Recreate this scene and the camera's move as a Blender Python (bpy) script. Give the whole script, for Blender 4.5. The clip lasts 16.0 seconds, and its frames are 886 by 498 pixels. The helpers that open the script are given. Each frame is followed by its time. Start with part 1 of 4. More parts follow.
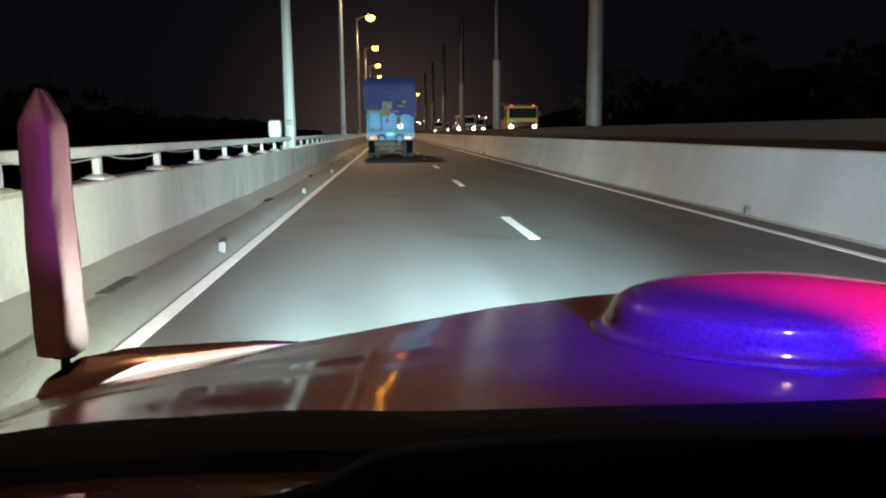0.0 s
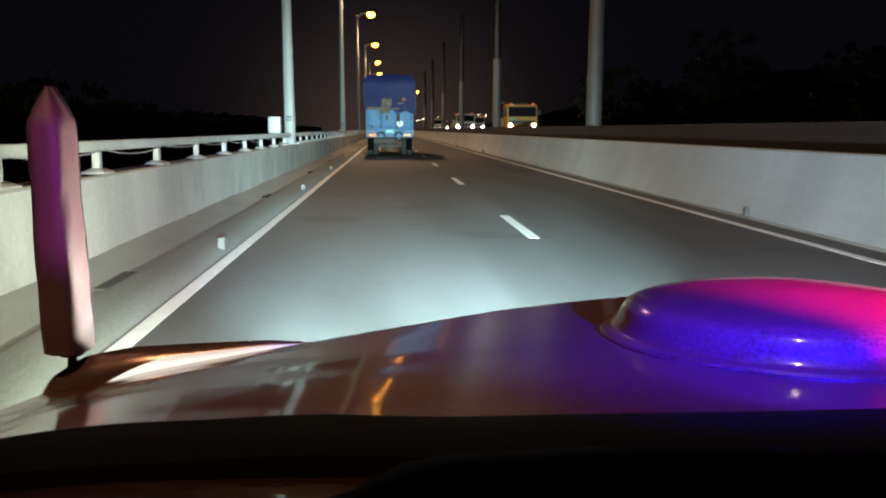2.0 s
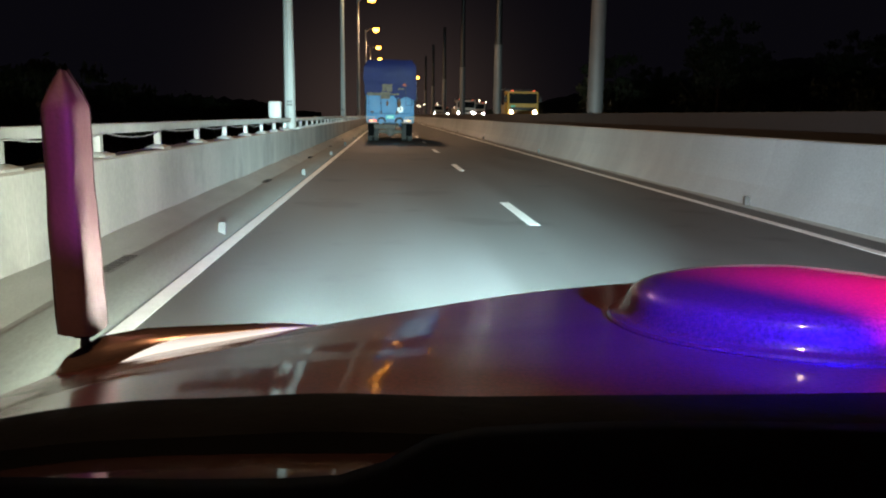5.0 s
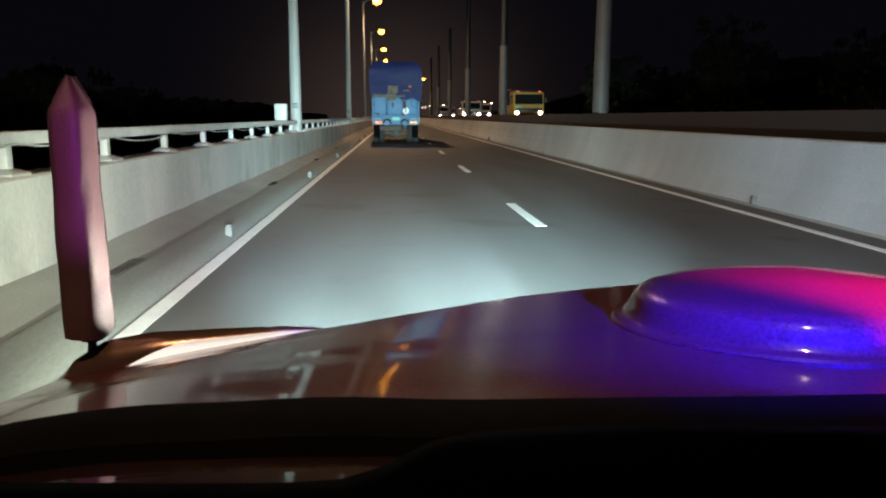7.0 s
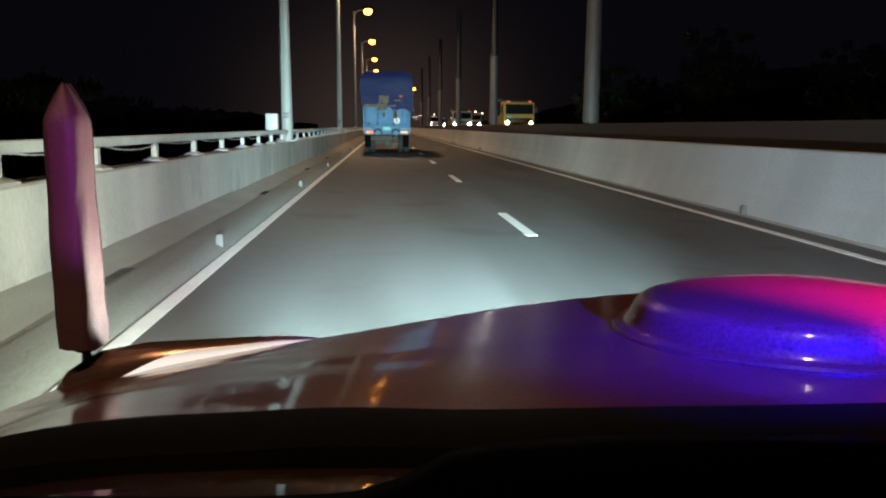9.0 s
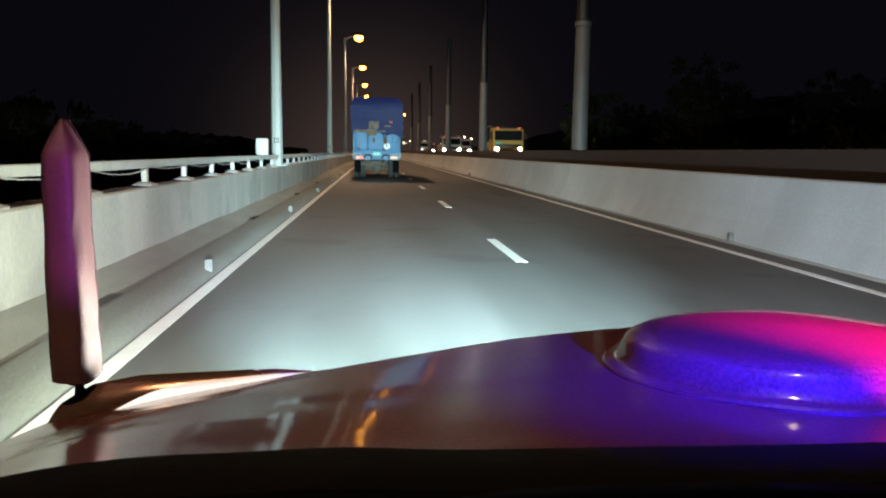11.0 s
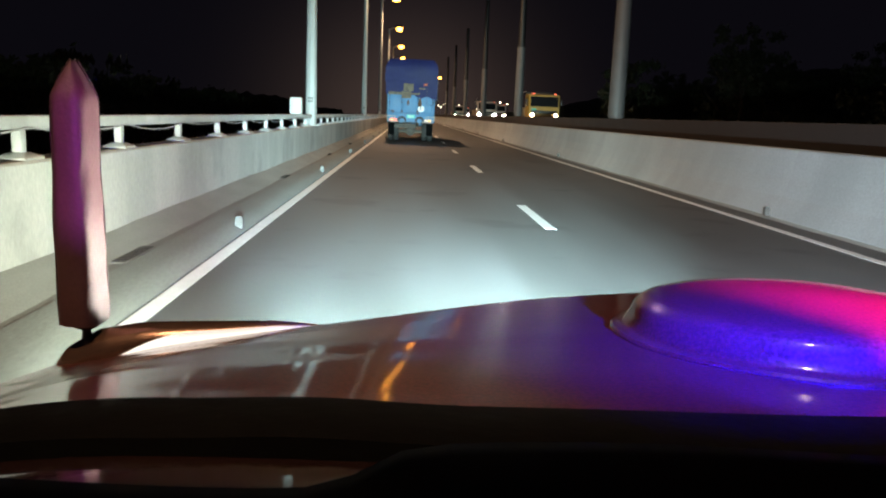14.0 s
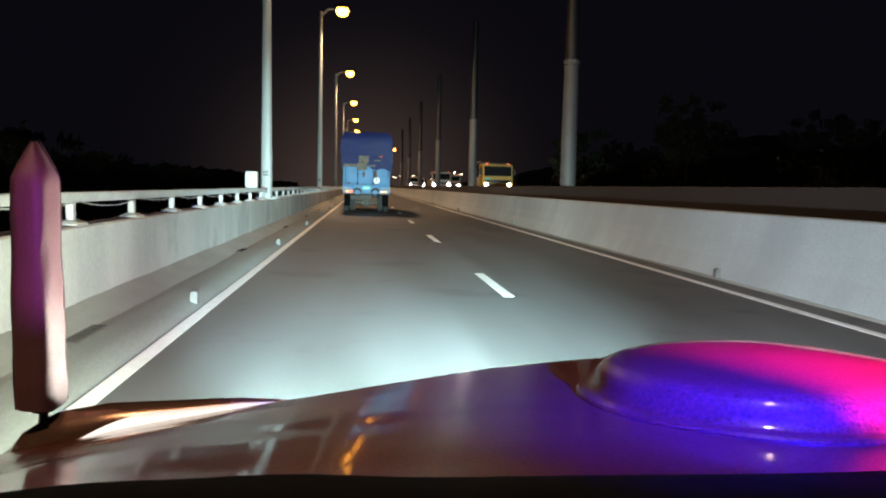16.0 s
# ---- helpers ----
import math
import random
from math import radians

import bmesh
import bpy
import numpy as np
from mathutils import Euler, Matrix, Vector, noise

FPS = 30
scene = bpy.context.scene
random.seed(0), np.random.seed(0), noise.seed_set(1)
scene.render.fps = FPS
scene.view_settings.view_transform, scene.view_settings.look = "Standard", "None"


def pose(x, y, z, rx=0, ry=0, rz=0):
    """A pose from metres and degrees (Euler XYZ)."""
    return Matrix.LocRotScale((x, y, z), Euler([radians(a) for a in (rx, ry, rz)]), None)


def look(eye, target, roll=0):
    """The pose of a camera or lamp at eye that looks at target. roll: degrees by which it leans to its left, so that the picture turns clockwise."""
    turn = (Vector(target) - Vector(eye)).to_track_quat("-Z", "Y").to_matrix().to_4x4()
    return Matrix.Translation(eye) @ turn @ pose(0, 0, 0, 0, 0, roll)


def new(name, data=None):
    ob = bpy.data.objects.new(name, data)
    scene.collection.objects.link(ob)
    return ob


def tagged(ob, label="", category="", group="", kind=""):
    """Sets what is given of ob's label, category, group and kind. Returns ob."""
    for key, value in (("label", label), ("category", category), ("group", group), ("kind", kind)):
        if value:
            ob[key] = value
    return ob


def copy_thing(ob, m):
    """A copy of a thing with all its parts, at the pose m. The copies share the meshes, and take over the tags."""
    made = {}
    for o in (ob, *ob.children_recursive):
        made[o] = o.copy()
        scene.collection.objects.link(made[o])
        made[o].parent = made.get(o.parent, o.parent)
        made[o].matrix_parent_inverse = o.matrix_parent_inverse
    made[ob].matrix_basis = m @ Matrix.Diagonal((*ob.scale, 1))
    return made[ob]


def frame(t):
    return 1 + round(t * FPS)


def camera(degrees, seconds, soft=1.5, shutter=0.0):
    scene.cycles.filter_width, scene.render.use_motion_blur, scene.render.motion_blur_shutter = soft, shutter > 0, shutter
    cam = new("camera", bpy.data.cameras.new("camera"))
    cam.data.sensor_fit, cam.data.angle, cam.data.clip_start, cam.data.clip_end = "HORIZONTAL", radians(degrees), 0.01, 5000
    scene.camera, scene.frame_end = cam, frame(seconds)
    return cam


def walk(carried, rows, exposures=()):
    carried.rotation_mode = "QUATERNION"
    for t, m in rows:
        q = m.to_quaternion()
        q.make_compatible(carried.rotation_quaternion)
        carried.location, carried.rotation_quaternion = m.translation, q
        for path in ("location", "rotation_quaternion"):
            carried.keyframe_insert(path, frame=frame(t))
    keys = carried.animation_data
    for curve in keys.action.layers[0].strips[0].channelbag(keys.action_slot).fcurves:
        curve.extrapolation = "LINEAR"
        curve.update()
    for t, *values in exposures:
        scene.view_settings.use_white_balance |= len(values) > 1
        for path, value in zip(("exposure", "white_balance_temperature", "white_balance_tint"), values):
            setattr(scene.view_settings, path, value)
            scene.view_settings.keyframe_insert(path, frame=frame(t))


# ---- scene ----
cam = camera(60.1, 16.0, soft=2.1)

# seconds, x, y, z, yaw, pitch, roll
PATH = [
    (0.0, 0.000, 0.000, 1.420, -4.05, -8.72, 0.50),
    (0.5, -0.004, -0.002, 1.419, -4.09, -8.73, 0.70),
    (1.0, -0.006, -0.003, 1.425, -4.04, -8.78, 0.44),
    (1.5, -0.012, 0.001, 1.424, -4.08, -8.86, 0.25),
    (2.0, -0.015, 0.002, 1.426, -4.11, -8.89, -0.13),
    (2.5, -0.020, -0.004, 1.428, -4.17, -9.30, 0.02),
    (3.0, -0.019, -0.011, 1.419, -4.34, -9.36, -0.06),
    (3.5, -0.034, -0.004, 1.426, -4.76, -9.96, -0.17),
    (4.0, -0.025, -0.008, 1.427, -4.32, -10.25, -0.24),
    (4.5, -0.030, -0.010, 1.426, -4.18, -9.99, -0.65),
    (7.0, -0.027, -0.014, 1.429, -3.67, -9.81, -0.23),
    (7.5, -0.029, -0.011, 1.424, -3.71, -9.59, -0.28),
    (8.0, -0.033, -0.013, 1.433, -4.06, -8.97, -0.04),
    (8.5, -0.029, -0.006, 1.434, -3.93, -9.45, 0.06),
    (9.0, -0.038, -0.008, 1.427, -4.36, -9.09, -0.30),
    (9.5, -0.048, -0.024, 1.437, -5.30, -7.23, 0.10),
    (12.0, -0.032, -0.010, 1.444, -4.93, -7.22, -0.96),
    (12.5, 0.005, 0.018, 1.423, -4.42, -6.03, -0.00),
    (13.0, -0.005, 0.001, 1.429, -3.36, -8.92, -1.78),
    (13.5, -0.012, 0.003, 1.423, -2.65, -9.67, -2.37),
    (14.0, -0.012, 0.001, 1.428, -2.56, -9.89, -2.27),
    (14.5, -0.015, -0.002, 1.424, -2.68, -9.60, -2.20),
    (15.0, -0.026, -0.006, 1.431, -3.32, -8.21, -1.68),
    (15.5, -0.016, -0.007, 1.429, -4.58, -6.40, -1.37),
    (16.0, -0.023, -0.013, 1.432, -5.89, -4.61, -1.22),
]
walk(cam, [(t, pose(x, y, z, 90 + p, r, w)) for t, x, y, z, w, p, r in PATH],
     exposures=((0.0, 0.2), (1.0, 0.2), (2.0, 0.0), (4.5, 0.0), (7.0, -0.12), (8.5, -0.28), (9.5, -0.1), (12.0, 0.2), (16.0, 0.3)))

# ---- light ----
world = bpy.data.worlds.new("night_sky")
scene.world = world
world.use_nodes = True
wn, wl = world.node_tree.nodes, world.node_tree.links
wn.clear()
w_out, w_bg = wn.new("ShaderNodeOutputWorld"), wn.new("ShaderNodeBackground")
w_tc, w_sep, w_ramp = wn.new("ShaderNodeTexCoord"), wn.new("ShaderNodeSeparateXYZ"), wn.new("ShaderNodeValToRGB")
wl.new(w_tc.outputs["Generated"], w_sep.inputs[0])
wl.new(w_sep.outputs["Z"], w_ramp.inputs[0])
w_ramp.color_ramp.elements[0].position, w_ramp.color_ramp.elements[0].color = 0.0, (0.074, 0.050, 0.042, 1)
w_ramp.color_ramp.elements[1].position, w_ramp.color_ramp.elements[1].color = 0.38, (0.0165, 0.0135, 0.0200, 1)
# lamp haze ahead is painted into the sky; the rest is nearly black
w_pow, w_mix = wn.new("ShaderNodeMath"), wn.new("ShaderNodeMix")
w_pow.operation, w_pow.inputs[1].default_value = "POWER", 110.0
w_pow.use_clamp = True
w_mix.data_type = "RGBA"
w_mix.inputs[6].default_value = (0.0042, 0.0037, 0.0060, 1)
wl.new(w_sep.outputs["Y"], w_pow.inputs[0])
wl.new(w_pow.outputs[0], w_mix.inputs[0])
wl.new(w_ramp.outputs[0], w_mix.inputs[7])
wl.new(w_mix.outputs[2], w_bg.inputs[0])
wl.new(w_bg.outputs[0], w_out.inputs[0])
w_bg.inputs[1].default_value = 0.60


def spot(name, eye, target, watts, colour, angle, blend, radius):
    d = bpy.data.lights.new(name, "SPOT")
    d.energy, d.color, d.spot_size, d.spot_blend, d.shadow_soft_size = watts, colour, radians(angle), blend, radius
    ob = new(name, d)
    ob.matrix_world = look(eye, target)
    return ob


# the car's own headlamps: a wide dipped beam each, and a brighter core
HEAD = (0.87, 1.0, 0.84)
for hx, side, drop, watts, tone in ((-0.29, -0.8, -0.6, 6400, HEAD), (1.30, 2.4, -0.6, 9200, (0.72, 0.88, 1.0))):
    spot("headlamp_beam", (hx, 1.24, 0.82), (hx + side, 14.0, drop), watts, tone, 72, 1.0, 0.06)
    spot("headlamp_core", (hx, 1.24, 0.82), (0.45 + 0.45 * hx, 15.0, -0.06), 29000, (0.55, 0.90, 0.93), 38, 1.0, 0.06)
# blue and red strobes behind the windscreen, each cut off below by an added plate
STROBE = ((0.36, 0.06, 1.435, (0.25, 1.14, 1.225), 1550, (0.004, 0.002, 1.0), 48, 1.0),
          (0.68, 0.06, 1.435, (0.54, 0.89, 1.235), 1300, (1.0, 0.025, 0.80), 31, 0.9),
          # narrow third beam, added without a lens, to tint the staff cover purple
          (0.30, 0.06, 1.435, (-0.48, 1.12, 1.35), 60, (0.72, 0.10, 1.0), 13, 0.8))
for sx, sy, sz, aim, watts, tone, angle, blend in STROBE:
    spot("strobe_light", (sx, sy, sz), aim, watts, tone, angle, blend, 0.011)

# unseen fill lamp added ahead of the bonnet to brighten the staff cover
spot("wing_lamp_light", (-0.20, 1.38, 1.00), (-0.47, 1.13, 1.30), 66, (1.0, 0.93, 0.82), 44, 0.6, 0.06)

# lamps ahead made stronger than the two nearest, to brighten the far road
SODIUM = (1.0, 0.63, 0.36)
POST_Y = [23.5 + 28.0 * k for k in range(-2, 16)]
LAMP_X, LAMP_Z = -1.55, 12.9
for y in POST_Y[1:9]:
    spot("street_light", (LAMP_X, y, LAMP_Z - 0.65), (LAMP_X + 3.0, y, 0), 2900 if y < 40 else 6500, SODIUM, 150, 0.8, 0.15)


# ---- materials ----
def material(name, base, second=None, scale=6.0, rough=0.6, metal=0.0, bump=0.15, fine=80.0, contrast=0.5,
             coat=0.0, coat_rough=0.045, streaks=0.0, speck=0.0, stretch=(1, 1, 1), emit=None, strength=0.0, spec=0.5, bump_dist=0.01, per_object=0.0, spots=0.0, grain=0.35):
    """Principled surface: two noises mix base and second, and roughen it."""
    m = bpy.data.materials.new(name)
    m.use_nodes = True
    n, l = m.node_tree.nodes, m.node_tree.links
    b = n["Principled BSDF"]
    second = second or tuple(c * 0.7 for c in base)
    tc, mp = n.new("ShaderNodeTexCoord"), n.new("ShaderNodeMapping")
    geo = n.new("ShaderNodeNewGeometry")
    mp.inputs["Scale"].default_value = stretch
    l.new(geo.outputs["Position"], mp.inputs[0])
    big, small = n.new("ShaderNodeTexNoise"), n.new("ShaderNodeTexNoise")
    big.inputs["Scale"].default_value, big.inputs["Detail"].default_value = scale, 6
    small.inputs["Scale"].default_value, small.inputs["Detail"].default_value = fine, 3
    l.new(mp.outputs[0], big.inputs[0])
    l.new(mp.outputs[0], small.inputs[0])
    ramp = n.new("ShaderNodeValToRGB")
    ramp.color_ramp.elements[0].position, ramp.color_ramp.elements[1].position = 0.5 - contrast / 2, 0.5 + contrast / 2
    l.new(big.outputs[0], ramp.inputs[0])
    mix = n.new("ShaderNodeMix")
    mix.data_type = "RGBA"
    mix.inputs[6].default_value, mix.inputs[7].default_value = (*second, 1), (*base, 1)
    l.new(ramp.outputs[0], mix.inputs[0])
    mul = n.new("ShaderNodeMix")
    mul.data_type, mul.blend_type = "RGBA", "MULTIPLY"
    mul.inputs[0].default_value = grain
    l.new(mix.outputs[2], mul.inputs[6])
    if speck:
        # dust and fine paint grain with more contrast than the plain noise
        dots = n.new("ShaderNodeMapRange")
        dots.inputs[1].default_value, dots.inputs[2].default_value = 0.30, 0.70
        dots.inputs[3].default_value, dots.inputs[4].default_value = 0.5 - speck, 0.5 + speck
        l.new(small.outputs[0], dots.inputs[0])
        l.new(dots.outputs[0], mul.inputs[7])
    else:
        l.new(small.outputs[0], mul.inputs[7])
    last = mul.outputs[2]
    if per_object:
        info, hsv, mr = n.new("ShaderNodeObjectInfo"), n.new("ShaderNodeHueSaturation"), n.new("ShaderNodeMapRange")
        mr.inputs[3].default_value, mr.inputs[4].default_value = 1 - per_object, 1 + per_object
        l.new(info.outputs["Random"], mr.inputs[0])
        l.new(mr.outputs[0], hsv.inputs["Value"])
        l.new(last, hsv.inputs["Color"])
        last = hsv.outputs[0]
    if spots:
        # sparse oil and tar spots, and broad worn bands
        blot, cut, dark = n.new("ShaderNodeTexNoise"), n.new("ShaderNodeMapRange"), n.new("ShaderNodeMix")
        blot.inputs["Scale"].default_value, blot.inputs["Detail"].default_value = 0.55, 4
        l.new(geo.outputs["Position"], blot.inputs[0])
        l.new(blot.outputs[0], cut.inputs[0])
        cut.interpolation_type = "SMOOTHSTEP"
        cut.inputs[1].default_value, cut.inputs[2].default_value, cut.inputs[4].default_value = 0.565, 0.66, spots
        dark.data_type, dark.blend_type = "RGBA", "MULTIPLY"
        dark.inputs[7].default_value = (0.35, 0.35, 0.36, 1)
        l.new(cut.outputs[0], dark.inputs[0])
        l.new(last, dark.inputs[6])
        last = dark.outputs[2]
    if streaks:
        # pale and dark run marks left by water, long in z
        run, far_, fade = n.new("ShaderNodeTexNoise"), n.new("ShaderNodeMapping"), n.new("ShaderNodeMapRange")
        far_.inputs["Scale"].default_value = (0.5, 1.0, 0.28)
        run.inputs["Scale"].default_value, run.inputs["Detail"].default_value = 1.1, 4
        l.new(geo.outputs["Position"], far_.inputs[0])
        l.new(far_.outputs[0], run.inputs[0])
        l.new(run.outputs[0], fade.inputs[0])
        fade.interpolation_type = "SMOOTHSTEP"
        fade.inputs[1].default_value, fade.inputs[2].default_value = 0.36, 0.66
        fade.inputs[3].default_value, fade.inputs[4].default_value = 1 - streaks, 1 + streaks * 0.35
        tint = n.new("ShaderNodeHueSaturation")
        l.new(fade.outputs[0], tint.inputs["Value"])
        l.new(last, tint.inputs["Color"])
        last = tint.outputs[0]
    l.new(last, b.inputs["Base Color"])
    rr = n.new("ShaderNodeMapRange")
    rr.inputs[3].default_value, rr.inputs[4].default_value = max(0.02, rough - 0.12), min(1, rough + 0.12)
    l.new(big.outputs[0], rr.inputs[0])
    l.new(rr.outputs[0], b.inputs["Roughness"])
    b.inputs["Metallic"].default_value = metal
    b.inputs["Coat Weight"].default_value = coat
    b.inputs["Coat Roughness"].default_value = coat_rough
    b.inputs["Specular IOR Level"].default_value = spec
    if bump:
        bp = n.new("ShaderNodeBump")
        bp.inputs["Strength"].default_value, bp.inputs["Distance"].default_value = bump, bump_dist
        l.new(small.outputs[0], bp.inputs["Height"])
        l.new(bp.outputs[0], b.inputs["Normal"])
    if emit:
        b.inputs["Emission Color"].default_value = (*emit, 1)
        b.inputs["Emission Strength"].default_value = strength
    return m


M = {
    "asphalt": material("asphalt", (0.094, 0.094, 0.094), (0.066, 0.066, 0.065), 1.1, 0.66, bump=0.16, fine=110, bump_dist=0.004, contrast=0.26, stretch=(1.1, 0.10, 1), spots=0.5),
    "paint_line": material("road_paint", (0.86, 0.87, 0.85), (0.74, 0.75, 0.73), 5, 0.55, bump=0.2, contrast=0.35),
    "concrete": material("parapet_concrete", (0.59, 0.57, 0.52), (0.44, 0.42, 0.375), 1.1, 0.8, bump=0.2, fine=45, contrast=0.5, stretch=(1, 0.8, 0.4), per_object=0.05, spots=0.3, streaks=0.15),
    "median": material("median_concrete", (0.39, 0.41, 0.41), (0.285, 0.30, 0.30), 0.7, 0.8, bump=0.15, fine=45, contrast=0.5, stretch=(1, 0.6, 0.7), per_object=0.05, streaks=0.07),
    "kerb": material("kerb_concrete", (0.21, 0.22, 0.20), (0.15, 0.155, 0.14), 1.6, 0.85, bump=0.35, fine=40, stretch=(1, 0.35, 1)),
    "walk": material("walkway_concrete", (0.21, 0.205, 0.185), (0.14, 0.135, 0.12), 1.3, 0.88, bump=0.35, fine=40, stretch=(1, 0.3, 1)),
    "grit": material("road_grit", (0.27, 0.265, 0.24), (0.19, 0.185, 0.165), 2.2, 0.95, bump=0.5, fine=90, stretch=(1, 0.4, 1)),
    # base colour darkened to offset the direct headlamp beam on the blocks
    "marker": material("weathered_marker_concrete", (0.15, 0.15, 0.14), (0.09, 0.09, 0.085), 9, 0.9, bump=0.4, fine=60),
    # shade on the unlit opposite bridge is put into this dark base
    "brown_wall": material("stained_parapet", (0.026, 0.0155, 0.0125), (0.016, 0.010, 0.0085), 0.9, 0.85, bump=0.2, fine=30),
    "white_steel": material("white_painted_steel", (0.54, 0.54, 0.50), (0.38, 0.375, 0.35), 4, 0.42, bump=0.06, contrast=0.5),
    "pole": material("pale_painted_pole", (0.44, 0.44, 0.41), (0.32, 0.31, 0.29), 2.2, 0.5, bump=0.08, stretch=(1, 1, 0.25)),
    "grey_pole": material("weathered_grey_pole", (0.12, 0.115, 0.11), (0.085, 0.08, 0.078), 2, 0.6, bump=0.1),
    "lamp_lens": material("sodium_lens", (0.9, 0.6, 0.3), None, 4, 0.4, bump=0, emit=(1.0, 0.36, 0.04), strength=18),
    "lamp_globe": material("opal_lamp_globe", (0.9, 0.85, 0.75), None, 4, 0.4, bump=0, emit=(1.0, 0.82, 0.55), strength=14),
    "dark_metal": material("dark_metal", (0.045, 0.043, 0.042), None, 12, 0.45, 0.6, bump=0.1),
    "car_paint": material("maroon_car_paint", (0.200, 0.043, 0.038), (0.150, 0.032, 0.029), 3, 0.38, 0.0, bump=0.03, fine=260, grain=0.95, speck=0.27, coat=0.7, coat_rough=0.085, bump_dist=0.002, spec=0.15),
    "fender_paint": material("bronze_fender_paint", (0.36, 0.22, 0.16), (0.28, 0.165, 0.12), 5, 0.26, 0.75, bump=0.03, fine=250, coat=0.6, bump_dist=0.002),
    # white highlight of the wing, painted as emission
    "wing_streak": material("wing_lamp_lens", (0.30, 0.27, 0.24), (0.25, 0.22, 0.19), 12, 0.30, bump=0.05, emit=(1.0, 0.90, 0.80), strength=1.5),
    "scuttle": material("dark_glossy_scuttle", (0.030, 0.012, 0.010), (0.022, 0.009, 0.008), 4, 0.4, bump=0.02, fine=250, coat=1.0, bump_dist=0.002, spec=0.2),
    "rubber": material("black_rubber", (0.004, 0.004, 0.004), None, 20, 0.8, bump=0.05, spec=0.06),
    "plastic": material("black_dashboard_plastic", (0.006, 0.006, 0.007), None, 30, 0.85, bump=0.15, fine=600, bump_dist=0.0005, spec=0.03),
    "cover": material("maroon_vinyl_cover", (0.118, 0.052, 0.052), (0.088, 0.037, 0.038), 7, 0.6, bump=0.25, fine=160, bump_dist=0.003),
    "stitch": material("dark_stitching", (0.045, 0.016, 0.015), None, 20, 0.7),
    "chrome": material("chrome", (0.8, 0.8, 0.8), None, 5, 0.14, 1.0, bump=0),
    "blue_lens": material("blue_strobe_lens", (0.02, 0.05, 0.5), None, 5, 0.2, bump=0, emit=(0.04, 0.30, 1.0), strength=60),
    "red_lens": material("red_strobe_lens", (0.5, 0.02, 0.1), None, 5, 0.2, bump=0, emit=(1.0, 0.05, 0.35), strength=25),
    "white_lens": material("headlamp_lens", (0.9, 0.9, 0.9), None, 5, 0.2, bump=0, emit=(1.0, 0.97, 0.90), strength=350),
    "warm_lens": material("warm_headlamp_lens", (0.9, 0.9, 0.8), None, 5, 0.2, bump=0, emit=(1.0, 0.86, 0.62), strength=30),
    "tail_lens": material("red_tail_lens", (0.5, 0.03, 0.02), None, 5, 0.25, bump=0, emit=(1.0, 0.16, 0.07), strength=2.2),
    "amber_lens": material("amber_tail_lens", (0.6, 0.25, 0.05), None, 5, 0.25, bump=0, emit=(1.0, 0.42, 0.12), strength=2.2),
    "clear_lens": material("clear_tail_lens", (0.7, 0.62, 0.55), None, 5, 0.25, bump=0, emit=(1.0, 0.8, 0.6), strength=0.8),
    "truck_blue": material("sky_blue_truck_paint", (0.085, 0.27, 0.50), (0.06, 0.19, 0.35), 2.4, 0.5, bump=0.15, fine=35, contrast=0.6),
    "tarp": material("blue_tarpaulin", (0.022, 0.027, 0.115), (0.017, 0.021, 0.09), 0.8, 0.6, bump=0.15, fine=9, bump_dist=0.03, spec=0.2),
    "tarp_black": material("black_plastic_sheet", (0.03, 0.03, 0.035), None, 6, 0.3, bump=0.8, fine=18, bump_dist=0.04),
    "sack": material("dirty_sackcloth", (0.26, 0.21, 0.15), (0.13, 0.10, 0.07), 6, 0.85, bump=0.7, fine=40, bump_dist=0.01),
    "rust": material("rust_stain", (0.16, 0.085, 0.045), (0.09, 0.06, 0.04), 14, 0.9, bump=0.3),
    "reflector": material("white_reflector", (0.85, 0.85, 0.80), (0.7, 0.7, 0.65), 12, 0.35, bump=0.05),
    "plate_green": material("green_plate", (0.03, 0.62, 0.45), (0.05, 0.68, 0.52), 14, 0.3, bump=0.05),
    "plate_bar": material("plate_marking", (0.5, 0.75, 0.68), None, 14, 0.4, bump=0),
    "truck_frame": material("dusty_chassis", (0.17, 0.15, 0.125), (0.09, 0.08, 0.07), 5, 0.8, 0.1, bump=0.35, fine=30),
    "tyre": material("dusty_tyre", (0.07, 0.067, 0.062), (0.035, 0.033, 0.03), 8, 0.85, bump=0.4, fine=40),
    "white_bar": material("cream_painted_bar", (0.62, 0.58, 0.50), (0.42, 0.36, 0.29), 8, 0.55, bump=0.1),
    "yellow": material("yellow_lorry_paint", (0.50, 0.32, 0.05), (0.36, 0.22, 0.04), 2, 0.5, bump=0.1),
    "tan_bed": material("tan_cargo_board", (0.36, 0.25, 0.12), (0.24, 0.16, 0.08), 2, 0.65, bump=0.2),
    "orange": material("orange_ribbon", (0.75, 0.14, 0.04), None, 8, 0.6),
    "glass": material("dark_glass", (0.015, 0.018, 0.02), None, 3, 0.06, bump=0, spec=0.8),
    "ground": material("dark_soil", (0.035, 0.035, 0.025), (0.02, 0.022, 0.014), 0.15, 0.95, bump=0.3, fine=2),
    "leaf": material("night_foliage", (0.055, 0.075, 0.03), (0.03, 0.045, 0.018), 0.9, 0.6, bump=0, per_object=0.2),
    "bark": material("bark", (0.10, 0.075, 0.055), None, 4, 0.9, bump=0.5),
}


